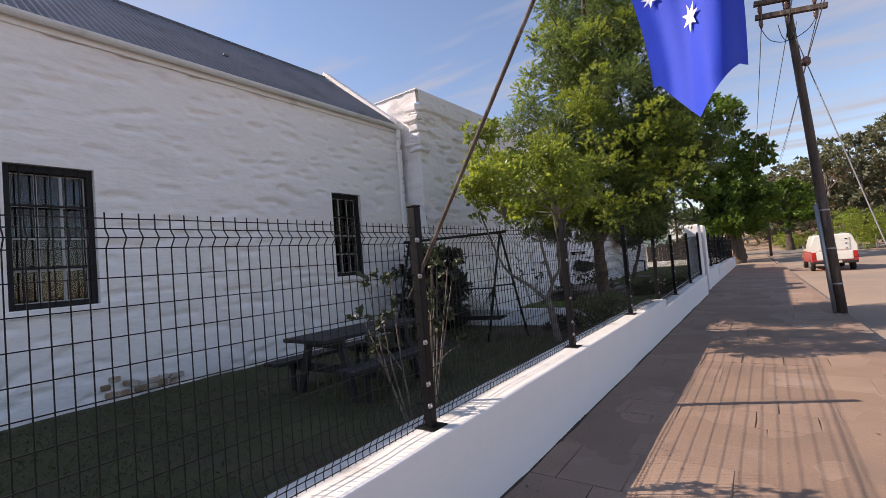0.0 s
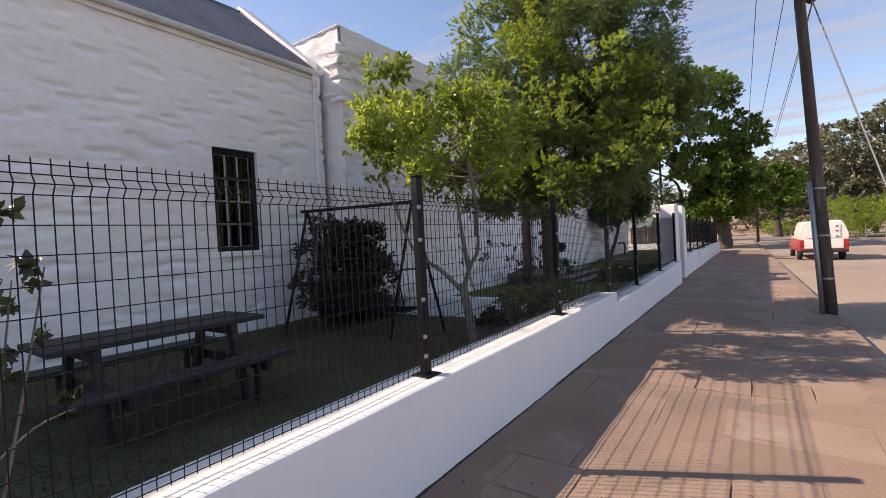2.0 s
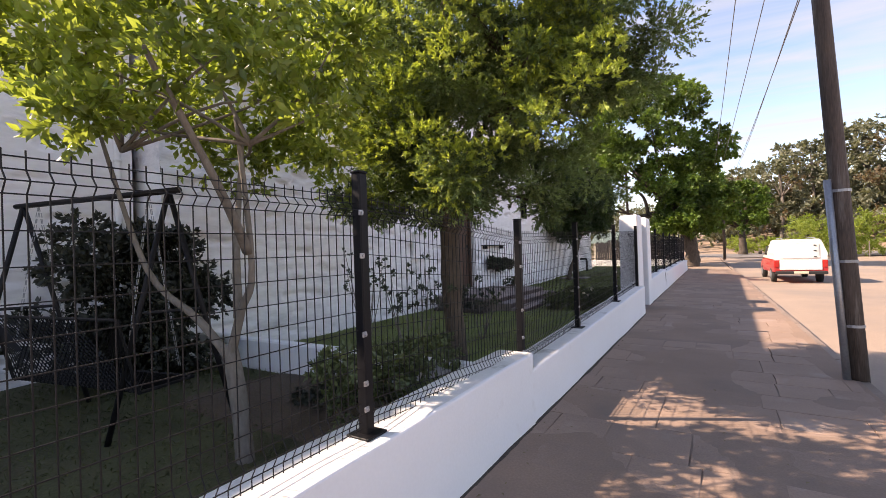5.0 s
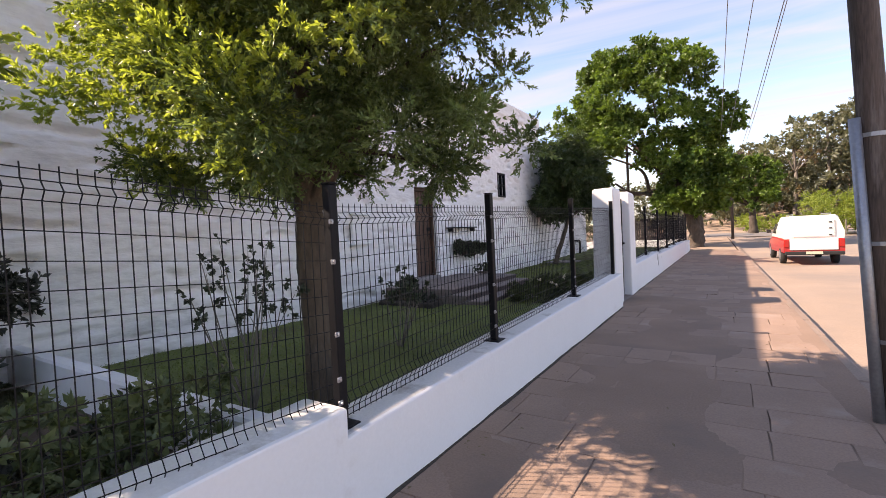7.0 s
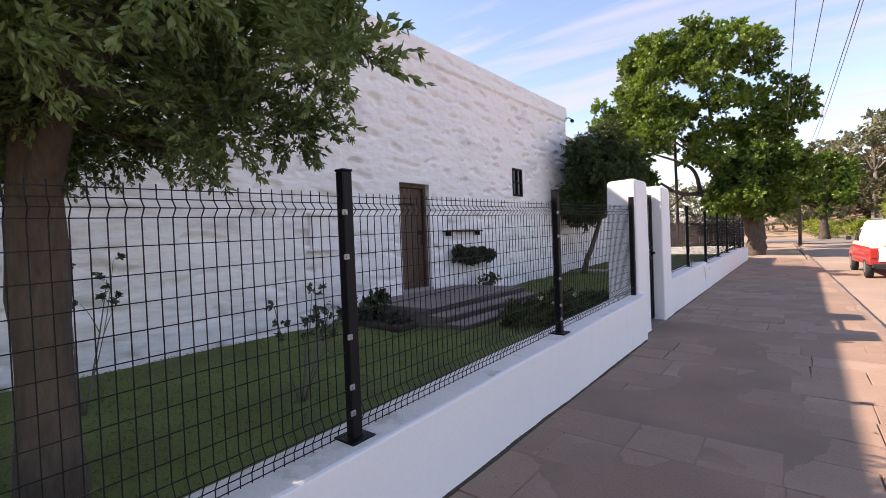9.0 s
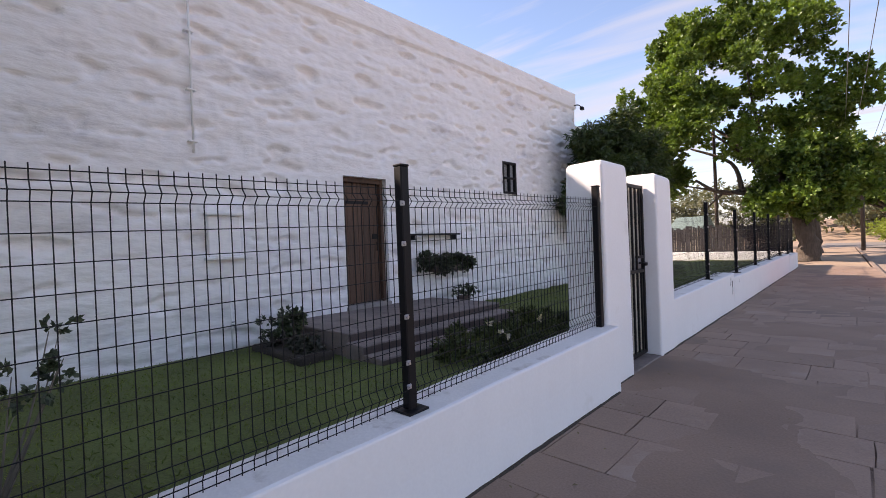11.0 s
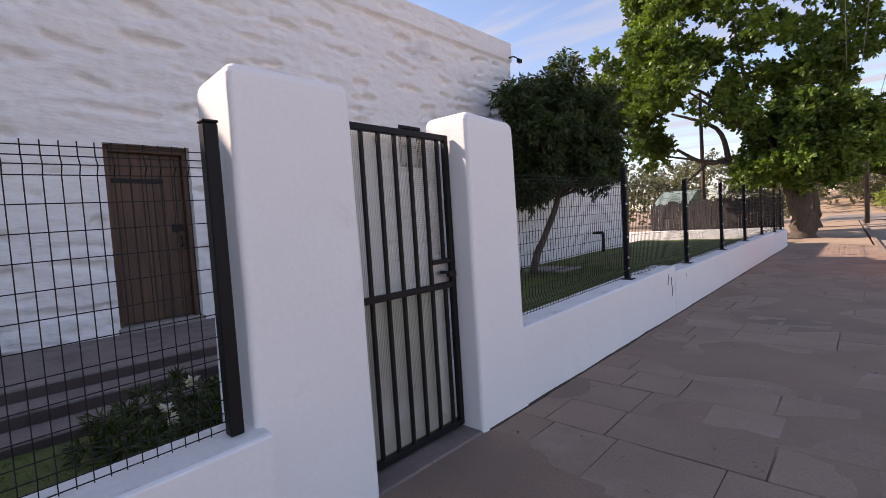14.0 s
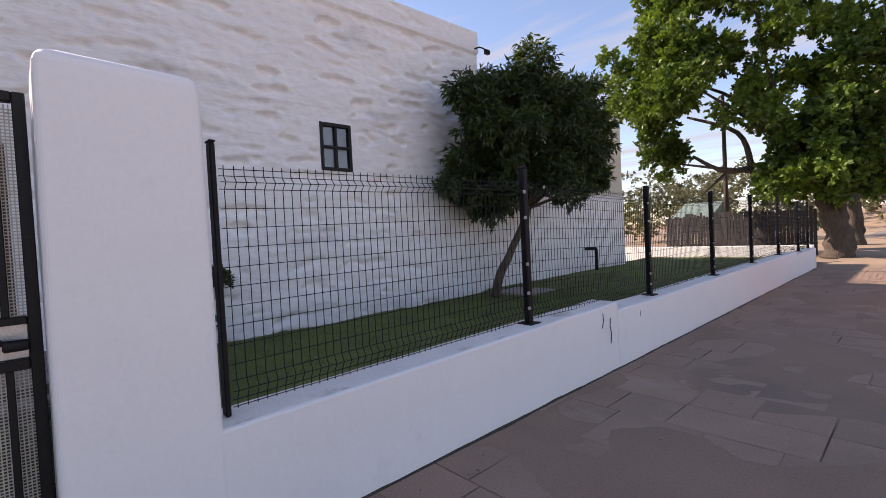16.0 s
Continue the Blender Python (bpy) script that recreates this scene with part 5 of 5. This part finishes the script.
part("conduit", bm, M_STEEL, pole, "grey steel conduit", True)
for f in (0.10, 0.2, 0.31):
    bm = bmesh.new()
    c = PB.lerp(PT, f)
    tube(bm, [c, c + Vector((0, 0, 0.03))], 0.1, 14)
    part("strap", bm, M_STEEL, pole)
for z, x0, x1, tilt in ((6.25, 0.28, 1.42, -0.12), (6.55, 0.3, 1.4, -0.05)):
    bm = bmesh.new()
    box(bm, -0.6, 0.6, -0.05, 0.05, -0.05, 0.05, 0.006, Matrix.Translation((0.82, 11.88, z)) @ Matrix.Rotation(0.16, 4, "Y"))
    arm = part("cross_arm", bm, M_POLE, pole, "grey timber cross arm")
    for k in range(3):
        bm = bmesh.new()
        x = 0.32 + 0.45 * k
        zz = z - 0.16 * (x - 0.82)
        tube(bm, [(x, 11.88, zz - 0.06), (x, 11.88, zz - 0.10), (x, 11.88, zz - 0.13), (x, 11.88, zz - 0.16), (x, 11.88, zz - 0.2), (x, 11.88, zz - 0.24)], [0.02, 0.045, 0.03, 0.045, 0.03, 0.02], 10)
        part("insulator", bm, M_PORCELAIN, arm, "brown porcelain insulator", True)
bm = bmesh.new()
for a in range(4):
    tube(bm, bent([(0.3 + 0.3 * a, 11.85, 6.1 - 0.05 * a), (0.45 + 0.2 * a, 11.8, 5.75), (0.75, 11.9, 5.7), (0.78, 11.9, 6.2)], 5), 0.008, 4)
part("jumper_cable", bm, M_RUBBER, pole, "loose black jumper cables")

far = thing("utility_pole", "slim far power pole with cross arm", "utility pole", (0.3, 52.5, 0))
bm = bmesh.new()
tube(bm, [(0.3, 52.5, -0.05), (0.3, 52.5, 7.6)], [0.12, 0.09], 10)
part("shaft", bm, M_POLE, far, smooth=True)
bm = bmesh.new()
box(bm, -0.6, 1.2, 52.45, 52.55, 7.0, 7.1, 0.01)
part("cross_arm", bm, M_POLE, far)


def cable(name, a, b, sag, r, label):
    bm = bmesh.new()
    a, b = Vector(a), Vector(b)
    tube(bm, [a.lerp(b, k / 16) - Vector((0, 0, sag * 4 * (k / 16) * (1 - k / 16))) for k in range(17)], r, 5)
    return tagged(part(name, bm, M_WIRE, None, smooth=True), label, "cable", "overhead wires")


for i, (xa, za, xb, zb) in enumerate(((0.32, 6.12, -0.5, 7.1), (0.77, 6.0, -0.1, 7.1), (1.05, 5.3, 0.7, 6.6), (1.22, 5.95, 1.1, 7.1))):
    cable("power_line", (xa, 11.88, za), (xb, 52.5, zb), 0.35, 0.009, "thin overhead power line between the poles")
    cable("power_line", (xa, 11.88, za), (xa + 0.4, -28, za + 0.6), 0.3, 0.009, "thin overhead power line along the street")
guy = cable("guy_wire", (0.84, 11.9, 5.8), (1.39, 6.75, -0.05), 0.02, 0.010, "guy wire stretched from the pole to the ground")
bm = bmesh.new()
gp = Vector((0.84, 11.9, 5.8)).lerp(Vector((1.39, 6.75, -0.05)), 0.15)
tube(bm, [gp + Vector((0, 0, 0.09)), gp + Vector((0, 0, 0.05)), gp - Vector((0, 0, 0.05)), gp - Vector((0, 0, 0.09))], [0.03, 0.075, 0.075, 0.03], 10)
part("strain_insulator", bm, M_PORCELAIN, guy, "dark strain insulator", True)

# ---- flag ----
flag = thing("flag_pole", "blue flag with white stars hanging from a leaning pole", "flag", (-1.77, 2.16, 0.65))
P0, D0 = Vector((-1.774, 2.16, 1.5)), Vector((0.5859, -0.0733, 0.8071))
bm = bmesh.new()
tube(bm, [P0 - D0 * 0.12, P0, P0 + D0 * 3.1], [0.012, 0.012, 0.010], 10)
part("staff", bm, M_POLE, flag, "grey wooden staff", True)
vs, fs = [], []
NU, NV = 26, 40
h0, h1 = P0 + D0 * 2.28, P0 + D0 * 3.05


def cloth(u, v):
    """A point of the hanging cloth: u along the hoist, v down its fall."""
    top = h0.lerp(h1, u)
    bottom = Vector((-0.30 + 0.30 * u, 1.86 + 0.05 * math.sin(u * 7), 2.21))
    p = top.lerp(bottom, v)
    f = 0.017 * math.sin(u * 11 + v * 2.5) * v + 0.004 * math.sin(u * 25 - v * 4) * v
    tip = max(0.0, 1 - abs(u - 0.5) / 0.42) * max(0, (v - 0.80) / 0.2)
    return p + Vector((0.01 * math.sin(v * 9), f - 0.06 * tip, -0.17 * tip))


for i in range(NU + 1):
    for j in range(NV + 1):
        vs.append(tuple(cloth(i / NU, j / NV)))
for i in range(NU):
    for j in range(NV):
        a = i * (NV + 1) + j
        fs.append((a, a + 1, a + NV + 2, a + NV + 1))
ob = new("cloth", mesh_of("cloth", vs, fs, M_FLAG, True))
ob.parent, ob.matrix_parent_inverse = flag, flag.matrix_basis.inverted()
for cu, cv, r in ((0.5, 0.835, 0.036), (0.17, 0.71, 0.042), (0.75, 0.5, 0.04)):
    bm = bmesh.new()
    ring = []
    c = cloth(cu, cv)
    for k in range(14):
        rad = r if k % 2 == 0 else r * 0.42
        a = 2 * math.pi * k / 14
        q = cloth(cu + rad * math.cos(a) / 0.42, cv + rad * math.sin(a) / 1.4)
        ring.append(bm.verts.new(q + Vector((0, -0.014, 0))))
    mid = bm.verts.new(c + Vector((0, -0.014, 0)))
    for k in range(14):
        bm.faces.new((ring[k], ring[(k + 1) % 14], mid))
    part("star", bm, M_FLAGSTAR, flag, "white seven-pointed star")

# ---- van ----
van = thing("pickup_truck", "old white and red pickup with white canopy, parked", "pickup truck", (2.3, 29.0, -0.11))
VX0, VX1, VY = 1.46, 3.06, 26.75


def loft(name, sections, mat, parent, label=""):
    """A body skinned over cross-sections (y, half width low, half width high, z low, z high)."""
    bm = bmesh.new()
    prev = None
    cx = (VX0 + VX1) / 2
    for y, wl, wh, za, zb in sections:
        ring = [bm.verts.new((cx + sx, y, z)) for sx, z in ((-wl, za), (-wl * 1.01, za + 0.35 * (zb - za)), (-wh, zb - 0.06), (-wh + 0.07, zb), (wh - 0.07, zb), (wh, zb - 0.06), (wl * 1.01, za + 0.35 * (zb - za)), (wl, za))]
        if prev:
            for k in range(8):
                bm.faces.new((prev[k], prev[(k + 1) % 8], ring[(k + 1) % 8], ring[k]))
        else:
            bm.faces.new(ring)
        prev = ring
    bm.faces.new(prev[::-1])
    return part(name, bm, mat, parent, label)


loft("body", [(VY, 0.80, 0.80, 0.32, 0.78), (VY + 2.2, 0.81, 0.80, 0.28, 0.80), (VY + 3.2, 0.81, 0.80, 0.26, 0.80), (VY + 4.3, 0.79, 0.74, 0.28, 0.76), (VY + 4.45, 0.74, 0.68, 0.32, 0.68)], M_CARRED, van, "red lower body")
loft("canopy", [(VY + 0.03, 0.795, 0.66, 0.781, 1.50), (VY + 0.25, 0.795, 0.68, 0.801, 1.56), (VY + 1.9, 0.795, 0.68, 0.801, 1.56)], M_CARWHITE, van, "white canopy")
loft("cab", [(VY + 1.95, 0.78, 0.66, 0.801, 1.42), (VY + 2.9, 0.78, 0.64, 0.801, 1.40), (VY + 3.5, 0.78, 0.70, 0.801, 0.86)], M_CARWHITE, van)
for s in (-1, 1):
    cx = (VX0 + VX1) / 2
    bm = bmesh.new()
    m = Matrix.Translation((cx + s * 0.755, VY + 2.5, 1.12)) @ Matrix.Rotation(-s * 0.22, 4, "Y")
    box(bm, -0.012, 0.012, -0.4, 0.4, -0.19, 0.19, 0.01, m)
    part("side_window", bm, M_CARGLASS, van)
    bm = bmesh.new()
    box(bm, cx + s * 0.93 - 0.07, cx + s * 0.93 + 0.07, VY + 3.0, VY + 3.08, 0.95, 1.08, 0.02)
    part("mirror", bm, M_RUBBER, van)
    bm = bmesh.new()
    box(bm, cx + s * 0.73 - 0.07, cx + s * 0.73 + 0.07, VY - 0.03, VY + 0.05, 0.5, 0.76, 0.012)
    part("tail_light", bm, M_LAMP, van, "red tail light")
    for y in (VY + 0.95, VY + 3.75):
        bm = bmesh.new()
        x = cx + s * 0.72
        tube(bm, [(x - 0.09, y, 0.20), (x - 0.08, y, 0.20), (x + 0.08, y, 0.20), (x + 0.09, y, 0.20)], [0.27, 0.31, 0.31, 0.27], 20)
        wh = part("wheel", bm, M_RUBBER, van, smooth=True)
        bm = bmesh.new()
        tube(bm, [(x + s * 0.085, y, 0.20), (x + s * 0.098, y, 0.20)], [0.17, 0.15], 14)
        part("rim", bm, M_STEEL, wh)
cx = (VX0 + VX1) / 2
bm = bmesh.new()
box(bm, cx - 0.64, cx + 0.64, VY - 0.022, VY + 0.01, 0.40, 0.775, 0.015)
tg = part("tailgate", bm, M_CARWHITE, van, "white tailgate")
bm = bmesh.new()
box(bm, cx - 0.78, cx + 0.78, VY - 0.12, VY + 0.02, 0.24, 0.36, 0.02)
part("rear_bumper", bm, M_RUBBER, van)
bm = bmesh.new()
box(bm, cx - 0.22, cx + 0.22, VY - 0.135, VY - 0.121, 0.27, 0.36)
part("number_plate", bm, M_PLATE, van, "pale number plate")
bm = bmesh.new()
box(bm, cx - 0.56, cx + 0.56, -0.012, 0.012, 0.84, 1.40, 0.02, Matrix.Translation((0, VY + 0.02, 0)))
hatch_door = part("canopy_door", bm, M_CARWHITE, van, "white canopy door")
for z in (0.9, 1.12, 1.32):
    bm = bmesh.new()
    box(bm, cx + 0.40, cx + 0.48, VY - 0.01, VY + 0.01, z - 0.02, z + 0.02, 0.004)
    part("hinge", bm, M_RUBBER, hatch_door)
bm = bmesh.new()
for x in (cx - 0.5, cx + 0.5):
    tube(bm, [(x, VY + 0.3, 1.56), (x, VY + 0.3, 1.61), (x, VY + 1.7, 1.61), (x, VY + 1.7, 1.56)], 0.015, 6)
part("roof_rack", bm, M_STEEL, van)
van.matrix_basis = Matrix.Translation((2.42, 29.1, -0.11)) @ Matrix.Rotation(radians(2), 4, "Z")

# worn foot of the cottage wall
worn = thing("worn_wall_foot", "brown bricks showing where limewash has fallen off", "brick patch", (-7.08, 2.6, 0.2), kind="structure")
rw = random.Random(12)
for k in range(13):
    y, z = 2.15 + 0.16 * (k % 6) + rw.uniform(-0.05, 0.05), 0.22 + 0.095 * (k // 6) + rw.uniform(-0.02, 0.02)
    bm = bmesh.new()
    box(bm, -7.12, -7.072 + rw.uniform(0, 0.012), y, y + rw.uniform(0.1, 0.19), z, z + 0.075, 0.012)
    part("brick", bm, M_BRICK, worn)

# ---- far things ----
house = thing("small_house", "small white far house with pale green tin roof", "house", (-9.0, 47, 0))
bm = bmesh.new()
box(bm, -9.5, -7.8, 46, 50, -0.1, 1.78, 0.02)
part("wall", bm, M_CREAM, house)
bm = bmesh.new()
v = [bm.verts.new(p) for p in ((-9.7, 45.7, 1.75), (-7.6, 45.7, 1.75), (-7.6, 48, 2.7), (-9.7, 48, 2.7), (-9.7, 50.3, 1.75), (-7.6, 50.3, 1.75))]
for f in ((0, 1, 2, 3), (3, 2, 5, 4), (1, 5, 2), (0, 3, 4), (0, 4, 5, 1)):
    bm.faces.new([v[k] for k in f])
part("roof", bm, M_TIN, house, "pale green tin roof")
for x in (-9.1,):
    bm = bmesh.new()
    box(bm, x, x + 0.8, 45.97, 46.02, 0.9, 1.8, 0.01)
    part("window", bm, M_CARGLASS, house)
fence = thing("board_fence", "weathered grey board fence behind the garden", "fence", (-6, 41, 0))
BOARDS = []
for v in range(4):
    bm = bmesh.new()
    box(bm, 0, 0.112, 0, 0.03, -0.05, 1.75 + 0.06 * v, 0.004)
    BOARDS.append(bpy.data.meshes.new("board"))
    bm.to_mesh(BOARDS[-1]); bm.free()
    BOARDS[-1].materials.append(M_GREYFENCE)
for k in range(46):
    shared("board", BOARDS[rr.randrange(4)], Matrix.Translation((-8.2 + 0.125 * k, 41.0, 0)), fence)
for z in (0.4, 1.2):
    bm = bmesh.new()
    box(bm, -8.2, -2.45, 41.031, 41.08, z, z + 0.08, 0.005)
    part("rail", bm, M_GREYFENCE, fence)
dead = thing("utility_pole", "dark wooden pole standing in the far yard", "pole", (-6.1, 43, 0))
bm = bmesh.new()
tube(bm, [(-6.1, 43, -0.05), (-6.15, 43, 7.6)], [0.11, 0.08], 10)
part("shaft", bm, M_POLE, dead, smooth=True)
palm = tree("palm_tree", "slender far palm with a small crown", [(-6.2, 85, 0), (-6.2, 85, 4), (-6.1, 85, 8.2)], [0.2, 0.16, 0.13], M_BARK, (-6.2, 85, 0))
foliage("crown", crown((-6.1, 85, 8.5), (1.2, 1.2, 1.0), 18, 0.3, 0.5, 121), 60, 0.5, 0.14, L_OAK, 122, palm)
rb = random.Random(8)
backbush = [((rb.uniform(-24, -3.5), rb.uniform(54, 66), rb.uniform(0.3, 5.2)), rb.uniform(0.8, 1.5)) for _ in range(170)]
foliage("far_bushes", backbush, 170, 0.3, 0.5, L_WOODS, 131)
tagged(bpy.data.objects["far_bushes"], "grey-green bushes behind the far yard", "bushes", kind="stuff")

# bright reeds and scrub across the road end, wooded hill behind
reeds = [((rb.uniform(6.5, 40), rb.uniform(58, 66), rb.uniform(0.3, 3.4)), rb.uniform(0.7, 1.2)) for _ in range(210)]
reeds += [((rb.uniform(1.5, 9), rb.uniform(77, 84), rb.uniform(0.2, 1.5)), rb.uniform(0.6, 1.1)) for _ in range(50)]
foliage("reeds", reeds, 160, 0.42, 0.16, L_REEDS, 141)
tagged(bpy.data.objects["reeds"], "bright green reeds along the far roadside", "reeds", kind="stuff")
rail = thing("roadside_fence", "pale wire fence on thin posts before the reeds", "fence", (20, 57.4, -0.15))
for k in range(26):
    bm = bmesh.new()
    x = 7 + 1.3 * k
    tube(bm, [(x, 57.4, -0.2), (x, 57.4, 1.2)], 0.04, 6)
    part("post", bm, M_PALEBARK, rail)


def hill_z(x, y):
    f = max(0.0, min(1.0, (y - 84) / 60))
    g = max(0.0, min(1.0, (x + 12) / 50))
    return -0.2 + f * f * (3 - 2 * f) * (2.0 + 13.0 * g)


sheet("hill", -60, 190, 82, 200, 0, M_DIRT, 50, 30, "wooded hillside at the end of the street", "hill", 0.0, hill_z)
woods, dry = [], []
for _ in range(420):
    x, y = rb.uniform(-10, 110), rb.uniform(86, 150)
    z = hill_z(x, y)
    h = rb.uniform(3, 8)
    for k in range(4):
        (dry if rb.random() < 0.22 and h < 6 else woods).append(((x + rb.gauss(0, 1.3), y + rb.gauss(0, 1.3), z + h * rb.uniform(0.35, 1.0)), rb.uniform(0.9, 1.9)))
rw = random.Random(77)
for _ in range(190):
    x, y = rw.uniform(-1, 62), rw.uniform(94, 112)
    z = hill_z(x, y)
    top = min(24.0, 14.0 + 0.36 * x) * rw.uniform(0.7, 1.0)
    for k in range(7):
        (dry if rw.random() < 0.16 else woods).append(((x + rw.gauss(0, 1.5), y + rw.gauss(0, 1.4), z + (top - z) * rw.uniform(0.1, 1.0)), rw.uniform(0.9, 1.8)))
foliage("woods", woods, 64, 0.72, 0.45, L_WOODS, 151, shell=0.3, flat=0.65)
tagged(bpy.data.objects["woods"], "grey-green gum trees covering the hill", "woods", kind="stuff")
foliage("dry_scrub", dry, 90, 0.6, 0.45, L_DRY, 152, shell=0.3, flat=0.7)
tagged(bpy.data.objects["dry_scrub"], "dry brown scrub on the hillside", "scrub", kind="stuff")
for k, (x, y, h) in enumerate(((9, 100, 15), (14, 106, 18.5), (18.5, 108, 20.5), (22, 110, 21), (5.5, 112, 15.5), (27, 112, 21), (1.5, 115, 14))):
    z = hill_z(x, y)
    t = tree("gum_tree", "tall far gum tree with layered crown", [(x, y, z - 0.2), (x + 0.3, y, z + (h - z) * 0.5), (x, y, h - 1)], [0.35, 0.25, 0.08], M_PALEBARK, (x, y, z))
    cl = [((x + rb.gauss(0, 1.9), y + rb.gauss(0, 1.6), h - abs(rb.gauss(0, 2.4))), rb.uniform(0.6, 1.25)) for _ in range(26)]
    limbs_to(t, (x + 0.2, y, z + (h - z) * 0.55), cl, 8, 0.14, M_PALEBARK, 160 + k)
    foliage("crown", cl, 110, 0.5, 0.45, L_WOODS, 170 + k, t, shell=0.3, flat=0.5)

# ---- kerb stones and paving slabs ----
kerb = thing("kerb", "worn stone kerb between pavement and road", "kerb", (1.2, 10, -0.1), kind="structure")
KERB_ME = []
for v in range(3):
    bm = bmesh.new()
    box(bm, -0.07, 0.07, 0.006, 0.99, -0.2, 0.0, 0.018, seg=2)
    rk = random.Random(v)
    for q in bm.verts:
        q.co += Vector((rk.uniform(-1, 1), 0, rk.uniform(-1, 0.6))) * 0.006
    me = bpy.data.meshes.new("kerb_stone")
    bm.to_mesh(me); bm.free()
    me.materials.append(M_KERB)
    KERB_ME.append(me)
lean = Matrix.Rotation(math.atan(0.025), 4, "Z")
for k in range(70):
    y = -10 + k
    shared("kerb_stone", KERB_ME[k % 3], Matrix.Translation((kerb_x(y) - 0.02, y, -0.006)) @ lean, kerb)

SLAB_ME = {}
rs = random.Random(99)


def slab_mesh(w, l, v):
    key = (round(w, 2), round(l, 2), v)
    if key not in SLAB_ME:
        bm = bmesh.new()
        r = random.Random(v * 17 + 3)
        g = 0.0035
        top = []
        pts = [(g, g), (w * 0.5, g + r.uniform(-0.004, 0.004)), (w - g, g), (w - g + r.uniform(-0.004, 0.003), l * 0.5), (w - g, l - g), (w * 0.45, l - g + r.uniform(-0.004, 0.004)), (g, l - g), (g + r.uniform(-0.003, 0.004), l * 0.55)]
        pts = [(x + r.uniform(-0.004, 0.004), y + r.uniform(-0.004, 0.004)) for x, y in pts]
        cx, cy = w / 2, l / 2
        lo = [bm.verts.new((x, y, -0.05)) for x, y in pts]
        hi = [bm.verts.new((x, y, -0.003)) for x, y in pts]
        tp = [bm.verts.new((cx + (x - cx) * (1 - 0.006 / w), cy + (y - cy) * (1 - 0.006 / l), 0.0)) for x, y in pts]
        for a, b in ((lo, hi), (hi, tp)):
            for k in range(8):
                bm.faces.new((a[k], a[(k + 1) % 8], b[(k + 1) % 8], b[k]))
        bm.faces.new(tp)
        me = bpy.data.meshes.new("paving_slab")
        bm.to_mesh(me); bm.free()
        me.materials.append(M_SLAB)
        SLAB_ME[key] = me
    return SLAB_ME[key]


placed = 0
rest = bmesh.new()
y = -10.0
row = 0
while y < 34.5:
    l = (0.45, 0.47, 0.46, 0.62, 0.45, 0.48)[row % 6]
    x = -1.74 - (0.0, 0.27, 0.1, 0.36, 0.18)[row % 5]
    col = 0
    while x < kerb_x(y) - 0.14:
        w = (0.45, 0.46, 0.62, 0.45, 0.9, 0.44)[(row * 2 + col) % 6]
        w = min(w, kerb_x(y) - 0.10 - x)
        if w > 0.08:
            tilt = pose(x, y, rs.gauss(-0.0008, 0.0008), rs.gauss(0, 0.34 if rs.random() < 0.18 else 0.08), rs.gauss(0, 0.34 if rs.random() < 0.18 else 0.08), 0)
            me = slab_mesh(w, l, rs.randrange(3))
            if placed < 300 and 2.0 < y < 24.5 and x + w > -1.6:
                shared("paving_slab", me, tilt, pavement)
                placed += 1
            else:
                k0 = len(rest.verts)
                rest.from_mesh(me)
                rest.verts.ensure_lookup_table()
                bmesh.ops.transform(rest, matrix=tilt, verts=rest.verts[k0:])
        x += w
        col += 1
    y += l
    row += 1
tagged(part("more_slabs", rest, M_SLAB, pavement), kind="stuff")

# small dry leaves blown over the pavement
n = 260
lx, ly = rng.uniform(-1.55, 1.1, n), rng.uniform(1, 30, n)
lx[:130] = -1.55 + np.abs(rng.normal(0, 0.12, 130))
ob = new("fallen_leaves", leaf_mesh("fallen_leaves", np.stack([lx, ly, np.full(n, 0.008)], 1), np.tile((0.0, 0.0, 2.5), (n, 1)), 0.035, 0.5, L_DRY, rng, 0.0, 0.3))
tagged(ob, "small dry leaves scattered over the pavement", "leaves", kind="stuff")
# small black camera on a bent arm at the hall corner, not a light
bm = bmesh.new()
tube(bm, bent([(-6.6, 25.7, 5.72), (-6.45, 25.8, 5.76), (-6.4, 25.95, 5.72)], 4), 0.018, 6)
box(bm, -6.44, -6.34, 25.92, 26.06, 5.62, 5.72, 0.015)
tagged(part("wall_camera", bm, M_BLACK), "small dark camera on the hall corner", "lamp")
